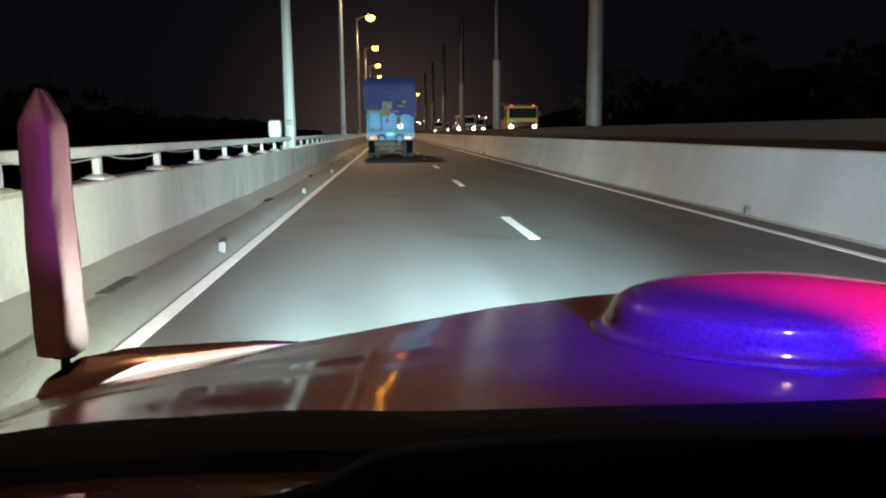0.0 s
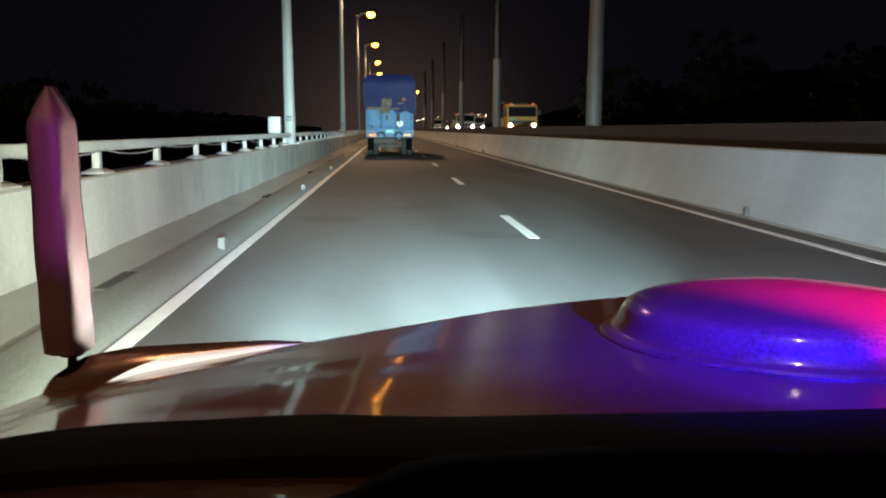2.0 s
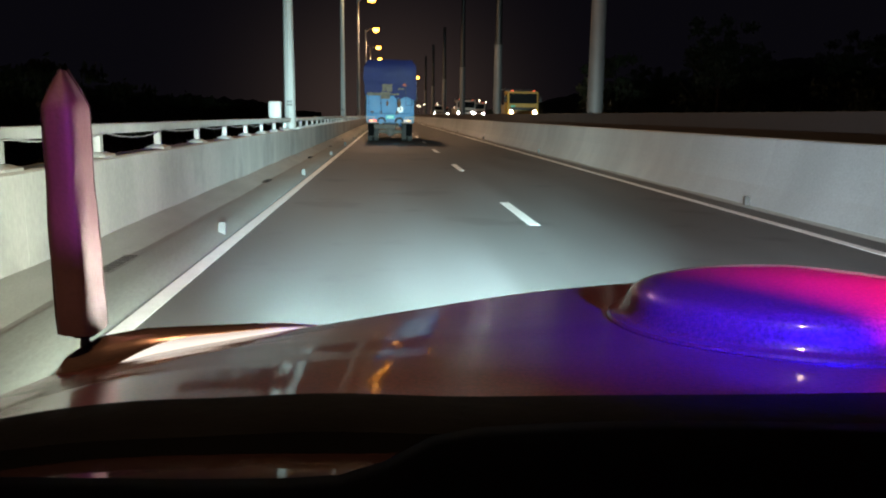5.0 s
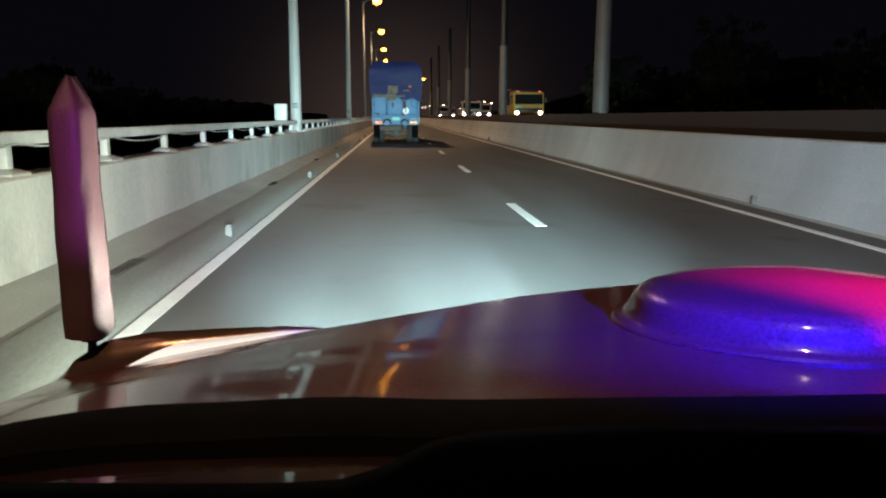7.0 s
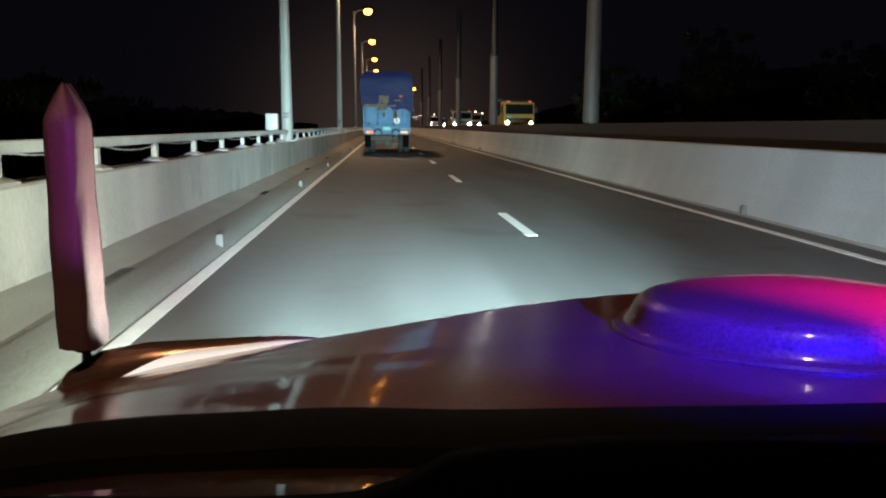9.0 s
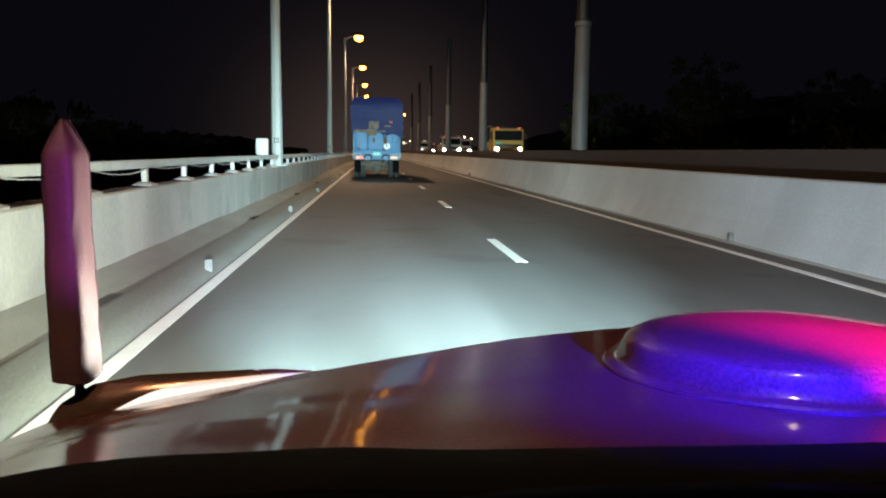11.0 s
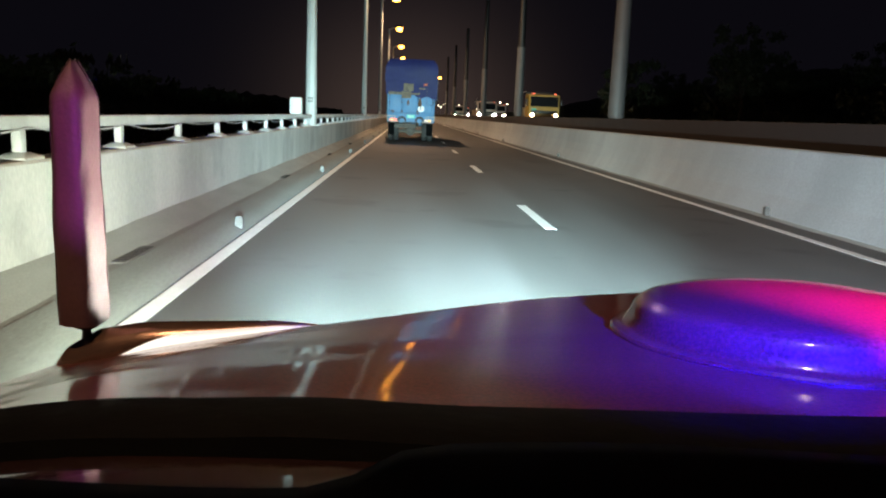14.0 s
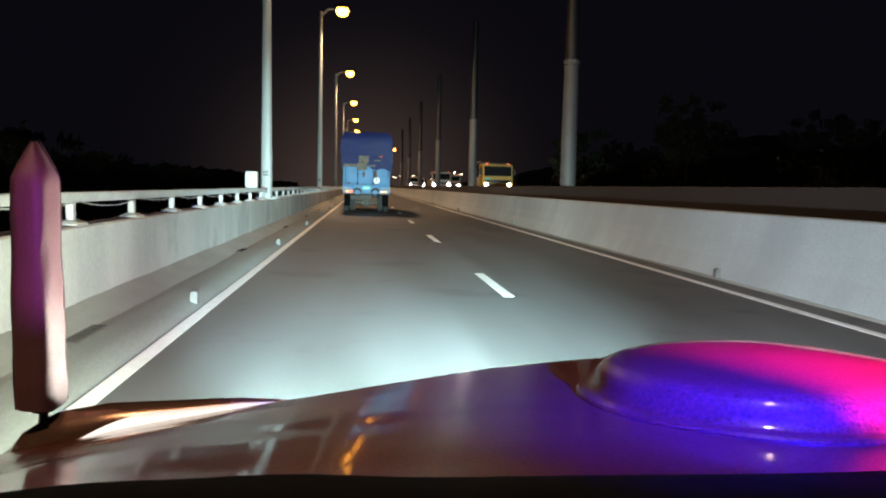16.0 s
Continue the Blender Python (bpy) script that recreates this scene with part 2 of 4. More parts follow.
# ---- mesh helpers ----
def solid(bm, x0, x1, y0, y1, z0, z1, bevel=0.0, lean=0.0):
    """A box; lean shifts its upper side along x. Bevelled edges where wanted."""
    v = [bm.verts.new((x + (lean if z == z1 else 0), y, z)) for z in (z0, z1) for x, y in ((x0, y0), (x1, y0), (x1, y1), (x0, y1))]
    f = [bm.faces.new([v[i] for i in q]) for q in ((3, 2, 1, 0), (4, 5, 6, 7), (0, 1, 5, 4), (1, 2, 6, 5), (2, 3, 7, 6), (3, 0, 4, 7))]
    if bevel:
        bmesh.ops.bevel(bm, geom=list({e for g in f for e in g.edges}), offset=bevel, segments=2, affect="EDGES", profile=0.5)
    return bm


def loft(bm, rings, closed=True, caps=True):
    """Skin over rings of points, each ring as long as the next."""
    rows = [[bm.verts.new(p) for p in r] for r in rings]
    n = len(rows[0])
    for a, b in zip(rows, rows[1:]):
        for i in range(n if closed else n - 1):
            j = (i + 1) % n
            bm.faces.new((a[i], a[j], b[j], b[i]))
    if caps and closed:
        bm.faces.new(rows[0][::-1])
        bm.faces.new(rows[-1])
    return bm


def tube(bm, spine, radii, n=12, flat=1.0):
    """A round bar along a spine of points; flat squeezes it along its second axis."""
    pts = [Vector(p) for p in spine]
    rings = []
    for i, p in enumerate(pts):
        d = (pts[min(i + 1, len(pts) - 1)] - pts[max(i - 1, 0)]).normalized()
        a = d.cross(Vector((0, 0, 1)) if abs(d.z) < 0.9 else Vector((0, 1, 0))).normalized()
        b = d.cross(a).normalized()
        r = radii[i] if isinstance(radii, (list, tuple)) else radii
        rings.append([p + a * math.cos(k * 2 * math.pi / n) * r + b * math.sin(k * 2 * math.pi / n) * r * flat for k in range(n)])
    return loft(bm, rings)


def lathe(bm, profile, centre, axis="z", n=32, caps=True):
    """Turn a profile of (radius, height) round an axis through centre."""
    rings = []
    for r, h in profile:
        ring = []
        for k in range(n):
            c, s = r * math.cos(2 * math.pi * k / n), r * math.sin(2 * math.pi * k / n)
            q = {"z": (c, s, h), "x": (h, c, s), "y": (s, h, c)}[axis]
            ring.append(Vector(centre) + Vector(q))
        rings.append(ring)
    return loft(bm, rings, caps=caps)


def mesh_of(name, bm, mat, smooth=True):
    bmesh.ops.recalc_face_normals(bm, faces=bm.faces[:])
    me = bpy.data.meshes.new(name)
    bm.to_mesh(me)
    bm.free()
    me.materials.append(M[mat])
    if smooth:
        me.polygons.foreach_set("use_smooth", [True] * len(me.polygons))
        me.set_sharp_from_angle(angle=radians(38))
    return me


def part(name, bm, mat, parent=None, label="", smooth=True):
    ob = new(name, mesh_of(name, bm, mat, smooth))
    ob.parent = parent
    return tagged(ob, label)


def again(ob, parent, x=0.0, y=0.0, z=0.0):
    """One more piece on the same mesh, moved."""
    o = new(ob.name.split(".")[0], ob.data)
    o.parent, o.location = parent, (x, y, z)
    return o


def thing(name, label, category, group="", kind="", at=(0, 0, 0)):
    ob = new(name)
    ob.location = at
    return tagged(ob, label, category, group, kind)


# painted highlight: the wing's emission rises on the side that faces the cabin
n_, l_ = M["wing_streak"].node_tree.nodes, M["wing_streak"].node_tree.links
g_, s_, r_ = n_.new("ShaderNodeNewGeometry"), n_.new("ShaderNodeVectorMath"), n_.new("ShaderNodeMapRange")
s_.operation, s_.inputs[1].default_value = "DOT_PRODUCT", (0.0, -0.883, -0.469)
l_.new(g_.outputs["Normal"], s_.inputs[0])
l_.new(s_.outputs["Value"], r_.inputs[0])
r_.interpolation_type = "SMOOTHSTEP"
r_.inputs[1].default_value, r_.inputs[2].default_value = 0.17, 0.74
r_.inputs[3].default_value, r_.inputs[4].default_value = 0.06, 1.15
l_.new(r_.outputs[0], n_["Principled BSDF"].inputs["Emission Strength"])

B = bmesh.new

# ---- ground, road and parapets ----
Y0, Y1 = -60.0, 620.0
LINE_L, LINE_MID, LINE_R = -1.78, 1.92, 5.32

bm = B()
solid(bm, -2500, 2500, -2500, 3500, -9.0, -8.6)
tagged(part("ground", bm, "ground"), "dark night ground below the bridge", "ground", kind="structure")

bm = B()
solid(bm, -1.89, 5.84, Y0, Y1, -0.35, 0.0)
tagged(part("road", bm, "asphalt"), "worn grey asphalt carriageway lit by headlamps", "road", kind="structure")

bm = B()
solid(bm, -3.3, 6.9, Y0, Y1, -1.6, -0.504)
tagged(part("bridge_deck", bm, "concrete"), "concrete deck slab carrying the road", "deck", kind="structure")

for nm, x in (("edge_line_left", LINE_L), ("edge_line_right", LINE_R)):
    bm = B()
    solid(bm, x - 0.068, x + 0.068, Y0, Y1, 0.0, 0.004)
    tagged(part(nm, bm, "paint_line"), "solid white painted edge line on asphalt", "road marking", kind="structure")

bm = B()
solid(bm, LINE_MID - 0.075, LINE_MID + 0.075, -1.35, 1.35, 0.0, 0.004)
dash = tagged(part("lane_dash", bm, "paint_line"), "short white lane dash painted on asphalt", "road marking", "lane dashes", "structure")
dash.location = (0, 11.3, 0)
for k in range(-3, 34):
    if k:
        copy_thing(dash, pose(0, 11.3 + 10.0 * k, 0))

# left kerb with its sloped face, and the dirty walkway strip behind it
bm = B()
loft(bm, [[(-1.875, y, -0.3), (-1.875, y, 0.012), (-1.93, y, 0.065), (-2.10, y, 0.10), (-2.33, y, 0.105), (-2.33, y, -0.3)] for y in (Y0, Y1)])
tagged(part("kerb_left", bm, "kerb"), "low pale concrete kerb beside the edge line", "kerb", kind="structure")
bm = B()
solid(bm, -2.78, -2.333, Y0, Y1, -0.3, 0.085)
tagged(part("walkway_left", bm, "walk"), "dirty narrow concrete strip beside the parapet", "walkway", kind="structure")


def panel_wall(name, label, section, length, first, count, mat, gap=0.0015):
    """A parapet of cast panels with open joints; section is its outline in x and z."""
    w = thing(name, label, "parapet", kind="structure")
    bm = B()
    loft(bm, [[(x, y, z) for x, z in section] for y in (gap, length - gap)])
    one = part("panel", bm, mat, w, smooth=False)
    one.location = (0, first, 0)
    for k in range(1, count):
        again(one, w, 0, first + length * k, 0)
    bm = B()
    cx = sum(x for x, z in section) / len(section)
    loft(bm, [[(cx + (x - cx) * 0.94, y, z - 0.015) for x, z in section] for y in (first, first + length * count)])
    part("joint_core", bm, "walk", w, smooth=False)
    bm = B()
    loft(bm, [[(x, y, z) for x, z in section] for y in (first + length * count + gap, Y1)])
    part("far_run", bm, mat, w, smooth=False)
    return w


panel_wall("wall_left", "pale grey concrete bridge parapet with panel joints",
           [(-2.785, -0.5), (-2.785, 0.955), (-2.81, 0.975), (-3.06, 0.975), (-3.08, 0.955), (-3.08, -0.5)], 6.0, -24.0, 50, "concrete")
panel_wall("wall_right", "pale grey concrete median barrier with dusty foot",
           [(5.845, -0.5), (5.845, 0.05), (6.02, 0.36), (6.12, 0.66), (6.20, 1.09), (6.225, 1.115), (6.505, 1.115), (6.53, 1.09), (6.56, -0.5)], 6.0, -24.0, 50, "median")

# the other carriageway, on its own bridge beyond a gap
bm = B()
solid(bm, 8.2, 17.2, Y0, Y1, -0.2, 0.55)
tagged(part("road_opposite", bm, "asphalt"), "asphalt of the opposite carriageway", "road", kind="structure")
panel_wall("wall_opposite", "brown concrete parapet of the opposite bridge, darkened for shade",
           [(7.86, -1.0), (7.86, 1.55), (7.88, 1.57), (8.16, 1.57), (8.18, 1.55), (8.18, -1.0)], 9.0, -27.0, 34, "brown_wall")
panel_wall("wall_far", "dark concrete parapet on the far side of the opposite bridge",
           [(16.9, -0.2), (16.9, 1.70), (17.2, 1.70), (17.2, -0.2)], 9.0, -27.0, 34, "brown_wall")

# steel railing on the left parapet
rail = thing("bridge_railing", "white painted steel railing on top of the parapet", "railing", kind="structure")
bm = B()
solid(bm, -2.99, -2.87, Y0, Y1, 1.20, 1.305, 0.018)
part("rail_beam", bm, "white_steel", rail)
bm = B()
solid(bm, -2.965, -2.895, -0.045, 0.045, 1.0, 1.199, 0.006)
post = part("rail_post", bm, "white_steel", rail)
bm = B()
loft(bm, [[(-2.93 + sx * a, sy * b, z) for sx, sy in ((-1, -1), (1, -1), (1, 1), (-1, 1))]
          for a, b, z in ((0.115, 0.15, 0.976), (0.115, 0.15, 0.992), (0.05, 0.07, 1.03))])
foot = part("base_plate", bm, "white_steel", post)
N_POST = 90
post.location = (0, -4.2, 0)
for k in range(1, N_POST):
    p = again(post, rail, 0, -4.2 + 2.03 * k, 0)
    again(foot, p)
# white cabinet bolted to the railing
bm = B()
solid(bm, -3.09, -2.77, 20.3, 20.55, 1.31, 1.74, 0.04)
cab_box = tagged(part("service_cabinet", bm, "white_steel"), "small white steel cabinet fixed above the railing", "cabinet")
bm = B()
solid(bm, -3.05, -2.81, 20.296, 20.30, 1.36, 1.69, 0.001)
part("cabinet_door", bm, "white_steel", cab_box)
# slack cable tied under the rail beam
bm = B()
pts = []
for k in range(0, 44):
    sag = 0.02 + 0.06 * random.random()
    for s in range(5):
        u = s / 5
        pts.append((-2.85, -4.2 + 2.03 * (k + u), 1.215 - sag * 4 * u * (1 - u)))
tube(bm, pts, 0.008, 6)
tagged(part("sagging_cable", bm, "pole"), "thin pale cable sagging along the railing", "cable")

# grit blown against the foot of each parapet, uneven in height and width
def grit_drift(label, x_wall, side, z_floor, width, height, seed):
    verts, faces = [], []
    for i in range(901):
        y = -12.0 + 0.2 * i
        a = 0.9 + 0.14 * noise.noise(Vector((y * 0.35, seed, 0))) + 0.05 * noise.noise(Vector((y * 1.7, seed, 3)))
        w, h = width * max(0.25, a), height * max(0.2, a + 0.06 * noise.noise(Vector((y * 0.9, seed, 8))))
        for u, v in ((0.0, 1.0), (0.25, 0.62), (0.55, 0.30), (1.0, 0.0)):
            verts.append((x_wall + side * w * u, y, z_floor + h * v + (0.004 if u < 1 else -0.01)))
    for i in range(900):
        for k in range(3):
            q = i * 4 + k
            faces.append((q, q + 1, q + 5, q + 4))
    me = bpy.data.meshes.new("grit_drift")
    me.from_pydata(verts, [], faces)
    me.materials.append(M["grit"])
    me.polygons.foreach_set("use_smooth", [True] * len(me.polygons))
    return tagged(new("grit_drift", me), label, "dust", kind="stuff")


grit_drift("pale road dust drifted against the foot of the parapet", -2.788, 1, 0.085, 0.40, 0.17, 2.0)
grit_drift("pale road dust drifted along the foot of the median barrier", 5.90, -1, 0.0, 0.12, 0.11, 7.0)

# small drain spouts and gratings at the kerbs
bm = B()
loft(bm, [[(-1.93 + sx * a, sy * a, z) for sx, sy in ((-1, -1), (1, -1), (1, 1), (-1, 1))] for a, z in ((0.042, 0.03), (0.038, 0.15), (0.026, 0.17))])
stud = tagged(part("kerb_marker", bm, "marker"), "short darkened concrete marker block on the kerb edge", "kerb marker", "kerb markers")
stud.location = (0, 8.9, 0.02)
for k in range(1, 18):
    copy_thing(stud, pose(0, 8.9 + 8.7 * k, 0.02))
for k in range(0, 9):
    copy_thing(stud, pose(7.72, 12.0 + 17.4 * k, 0.02))
grate = thing("drain_grating", "dark slotted drain grating in the walkway", "grating", "drain gratings")
bm = B()
solid(bm, -2.72, -2.36, -0.42, 0.42, 0.086, 0.092)
part("grating_frame", bm, "walk", grate)
bm = B()
solid(bm, -2.70, -2.38, -0.012, 0.012, 0.0925, 0.0955)
slot = part("slot", bm, "rubber", grate)
slot.location = (0, -0.36, 0)
for k in range(1, 10):
    again(slot, grate, 0, -0.36 + 0.08 * k, 0)
grate.location = (0, 6.9, 0)
for k in range(1, 9):
    copy_thing(grate, pose(0, 6.9 + 8.7 * k, 0))


# ---- street lamps ----
def street_lamp(name, label, group, x, base, top, r0, r1, reach, mat, lit, marks):
    t = thing(name, label, "street lamp", group)
    bm = B()
    tube(bm, [(x, 0, base + 0.02), (x, 0, base + 0.4), (x, 0, top * 0.5), (x, 0, top)], [r0, r0 * 0.98, (r0 + r1) / 2, r1], 8)
    pole = part("pole", bm, mat, t)
    bm = B()
    solid(bm, x - r0 * 1.9, x + r0 * 1.9, -r0 * 1.9, r0 * 1.9, base, base + 0.03, 0.006)
    for sx in (-1, 1):
        for sy in (-1, 1):
            lathe(bm, [(0.022, base + 0.03), (0.022, base + 0.07)], (x + sx * r0 * 1.5, sy * r0 * 1.5, 0), n=6)
    part("base_plate", bm, mat, t)
    bm = B()
    tube(bm, [(x, 0, top - 0.3), (x + reach * 0.3, 0, top + 0.1), (x + reach, 0, top + 0.25)], [r1 * 0.9, r1 * 0.7, r1 * 0.5], 10)
    part("arm", bm, mat, t)
    bm = B()
    lathe(bm, [(0.06, -0.62), (0.20, -0.48), (0.24, 0.05), (0.19, 0.42), (0.07, 0.58)], (x + reach, 0, top + 0.30), "x", 14)
    head = part("lamp_head", bm, "dark_metal", t)
    bm = B()
    loft(bm, [[(x + reach + 0.42 * r * math.cos(q), 0.32 * r * math.sin(q), top + 0.14 + h) for q in [2 * math.pi * k / 20 for k in range(20)]] for r, h in ((1.0, 0.08), (0.98, -0.14), (0.82, -0.34), (0.3, -0.44))])
    part("lens", bm, "lamp_lens" if lit else "dark_metal", head)
    if marks:
        bm = B()
        for row in (0, 1):
            for k in range(3):
                solid(bm, x - 0.075 + k * 0.055, x - 0.04 + k * 0.055, -r0 - 0.004, -r0 + 0.03, 1.66 + row * 0.09, 1.72 + row * 0.09)
        part("painted_marks", bm, "dark_metal", t, "row of dark unreadable stencil marks")
    return t


lamp = street_lamp("street_lamp", "tall pale steel street lamp with glowing orange head on the parapet", "street lamps along the parapet",
                   -2.93, 0.976, 12.7, 0.17, 0.08, 1.38, "pole", True, True)
lamp.location = (0, POST_Y[0], 0)
for y in POST_Y[1:]:
    copy_thing(lamp, pose(0, y, 0))


def mast(label, group, top):
    """Thick round column on the opposite parapet, with a flange, a joint collar and a darker upper length."""
    t = thing("steel_mast", label, "mast", group)
    x, base = 8.02, 1.571
    part("shaft", tube(B(), [(x, 0, base + 0.04), (x, 0, 6.4)], [0.31, 0.28], 20), "grey_pole", t)
    bm = B()
    solid(bm, x - 0.15, x + 0.15, -0.42, 0.42, base, base + 0.04, 0.008)
    for sy in (-1, 1):
        for sx in (-1, 1):
            lathe(bm, [(0.025, base + 0.04), (0.025, base + 0.09)], (x + sx * 0.11, sy * 0.37, 0), n=6)
    part("flange", bm, "grey_pole", t)
    part("collar", lathe(B(), [(0.29, 6.3), (0.32, 6.32), (0.32, 6.48), (0.28, 6.5)], (x, 0, 0), n=20), "grey_pole", t)
    part("upper_shaft", tube(B(), [(x, 0, 6.45), (x, 0, top)], [0.26, 0.20], 20), "dark_metal", t, "dark upper length of the column")
    part("cap", lathe(B(), [(0.21, top), (0.21, top + 0.05), (0.06, top + 0.12)], (x, 0, 0), n=16), "dark_metal", t)
    return t


column = mast("thick weathered grey steel column on the opposite parapet", "columns on the opposite parapet", 13.5)
column.location = (0, 29.8, 0)
for k in range(1, 6):
    copy_thing(column, pose(0, 29.8 + 27.0 * k, 0))
far = street_lamp("street_lamp", "far street lamp with lit head on the opposite parapet", "lit street lamps far along the opposite parapet",
                  8.02, 1.571, 13.0, 0.21, 0.11, 1.5, "grey_pole", True, False)
far.location = (0, 245.8, 0)
for k in range(9, 17):
    copy_thing(far, pose(0, 2.8 + 27.0 * k, 0))

# scattered lamps of the town beyond the bridge
rnd = random.Random(5)
town = thing("lamp_post", "small lit lamp post far off in the town", "lamp post", "lamp posts of the distant town")
part("post", tube(B(), [(0, 0, -8.61), (0, 0, 0), (0, 0, 7.6)], [0.2, 0.15, 0.08], 8), "grey_pole", town)
bm = B()
lathe(bm, [(0.08, 7.6), (0.20, 7.70), (0.26, 7.85), (0.19, 8.0), (0.05, 8.08)], (0, 0, 0), n=12)
part("globe", bm, "lamp_globe", town)
town.location = (22, 470, 0)
for k in range(15):
    copy_thing(town, pose(20 + 3.6 * k + rnd.uniform(-2, 2), rnd.uniform(300, 620), 0))


# ---- the patrol car whose bonnet fills the foreground ----
K, EYE_Z = 0.7, 1.42
CAR_X = 0.72


def C(x, y, z):
    """Bonnet points, fitted to the camera's view, scaled about the eye into metres."""
    return Vector((K * x, K * y, EYE_Z + K * (z - EYE_Z)))


def ease(x, xs, zs):
    """Smooth curve through a few heights."""
    x = max(xs[0], min(xs[-1], x))
    for a, b, p, q in zip(xs, xs[1:], zs, zs[1:]):
        if x <= b:
            return p + (q - p) * (x - a) / (b - a)


FX, FZ = (-0.74, -0.66, -0.55, -0.2, -0.05, 0.1, 0.36, 0.72), (0.86, 0.895, 0.918, 0.977, 1.001, 1.029, 1.065, 1.084)
RX, RZ = (-0.74, -0.6, -0.42, -0.28, -0.1, 0.2, 0.72), (0.98, 1.06, 1.113, 1.122, 1.116, 1.113, 1.120)


SMOOTH = [0.14 * math.sin(math.pi * k / 32) for k in range(-16, 17)]


def bonnet_z(x, y):
    m = x if x <= CAR_X else 2 * CAR_X - x
    f = sum(ease(m + d, FX, FZ) for d in SMOOTH) / 33
    r = sum(ease(m + d, RX, RZ) for d in SMOOTH) / 33
    s = (1.62 - y) / 0.82
    ripple = 0.0006 * math.sin(27 * y + 2 * x) + 0.0002 * math.sin(49 * y - 3 * x)
    nose = 0.0 if y < 1.56 else -((y - 1.56) ** 2) * 2.2
    return f + (r - f) * s + 0.005 * math.sin(math.pi * max(0, min(1, s))) + ripple * min(1, max(0, (s - 0.2) * 3)) + nose


car = thing("patrol_car", "maroon patrol jeep with glossy bonnet and covered flag staff", "car")
bm = B()
nx, ny = 200, 70
ys = [0.78 + 0.92 * j / ny for j in range(ny + 1)]
xs = [-0.74 + 2 * 1.46 * i / nx for i in range(nx + 1)]
grid = [[bm.verts.new(C(x, y, bonnet_z(x, y))) for x in xs] for y in ys]
for j in range(ny):
    for i in range(nx):
        bm.faces.new((grid[j][i], grid[j][i + 1], grid[j + 1][i + 1], grid[j + 1][i]))
rim = [grid[0][i] for i in range(nx + 1)], [grid[ny][i] for i in range(nx + 1)]
low = [[bm.verts.new(v.co - Vector((0, 0, 0.03))) for v in row] for row in rim]
for up, dn in zip(rim, low):
    for i in range(nx):
        bm.faces.new((up[i], up[i + 1], dn[i + 1], dn[i]))
bonnet = part("bonnet", bm, "car_paint", car)

# rolled front wing on each side
for side in (1, -1):
    bm = B()
    spine = [(-0.742, 1.60, 0.80), (-0.728, 1.60, 0.845), (-0.695, 1.60, 0.883), (-0.64, 1.60, 0.908), (-0.55, 1.605, 0.926), (-0.40, 1.615, 0.942), (-0.28, 1.622, 0.958), (-0.17, 1.622, 0.968)]
    rad = [0.030, 0.036, 0.044, 0.052, 0.049, 0.036, 0.022, 0.005]
    # finer steps along the wing
    fine, fr = [], []
    for a, b, p, q in zip(spine, spine[1:], rad, rad[1:]):
        for s in range(4):
            u = s / 4
            fine.append(Vector(a).lerp(Vector(b), u))
            fr.append((p + (q - p) * u) * K)
    pts = [C(v.x if side == 1 else 2 * CAR_X - v.x, v.y, v.z) for v in fine]
    tube(bm, pts, fr, 36)
    part("front_wing", bm, "fender_paint", car, "bronze-brown rolled front wing, polished")

# highlight on the near wing, built as a glowing strip
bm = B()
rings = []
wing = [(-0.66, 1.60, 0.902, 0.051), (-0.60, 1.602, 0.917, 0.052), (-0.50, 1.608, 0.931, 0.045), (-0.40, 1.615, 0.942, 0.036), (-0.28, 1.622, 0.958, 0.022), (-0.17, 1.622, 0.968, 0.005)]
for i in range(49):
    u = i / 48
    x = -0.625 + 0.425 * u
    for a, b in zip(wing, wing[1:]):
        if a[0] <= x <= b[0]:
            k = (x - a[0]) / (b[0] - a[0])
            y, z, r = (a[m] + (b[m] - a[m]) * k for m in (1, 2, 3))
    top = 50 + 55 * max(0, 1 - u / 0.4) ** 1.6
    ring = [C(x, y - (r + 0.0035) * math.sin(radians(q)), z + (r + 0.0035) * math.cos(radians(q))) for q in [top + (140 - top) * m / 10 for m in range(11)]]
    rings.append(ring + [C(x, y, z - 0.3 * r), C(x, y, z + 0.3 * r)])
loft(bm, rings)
part("wing_lamp", bm, "wing_streak", car, "white highlight streak on the wing, made as emission")

# raised round cowl on the bonnet, with a flange
bm = B()
DX, DY = 0.63, 1.185
prof = [(0.300, -0.05), (0.300, 0.003), (0.296, 0.007), (0.281, 0.008), (0.276, 0.011), (0.270, 0.026), (0.264, 0.040),
        (0.254, 0.049), (0.236, 0.054), (0.20, 0.058), (0.14, 0.062), (0.07, 0.064), (0.01, 0.065)]
rings = []
for r, h in prof:
    ring = []
    for k in range(72):
        a = 2 * math.pi * k / 72
        x, y = DX + r * math.cos(a), DY + r * math.sin(a)
        ring.append(C(x, y, bonnet_z(x, min(y, 1.6)) + h))
    rings.append(ring)
loft(bm, rings)
cowl = part("bonnet_dome", bm, "car_paint", car, "raised round dome with a flanged rim, lit blue and magenta")
# covered flag staff on the wing
staff = part("flag_staff", tube(B(), [C(-0.682, 1.60, 0.895), C(-0.682, 1.60, 0.93), C(-0.682, 1.60, 0.97), C(-0.682, 1.60, 1.46)], [0.011, 0.008, 0.006, 0.005], 10), "dark_metal", car)
bm = B()
rings = []
NS = 46


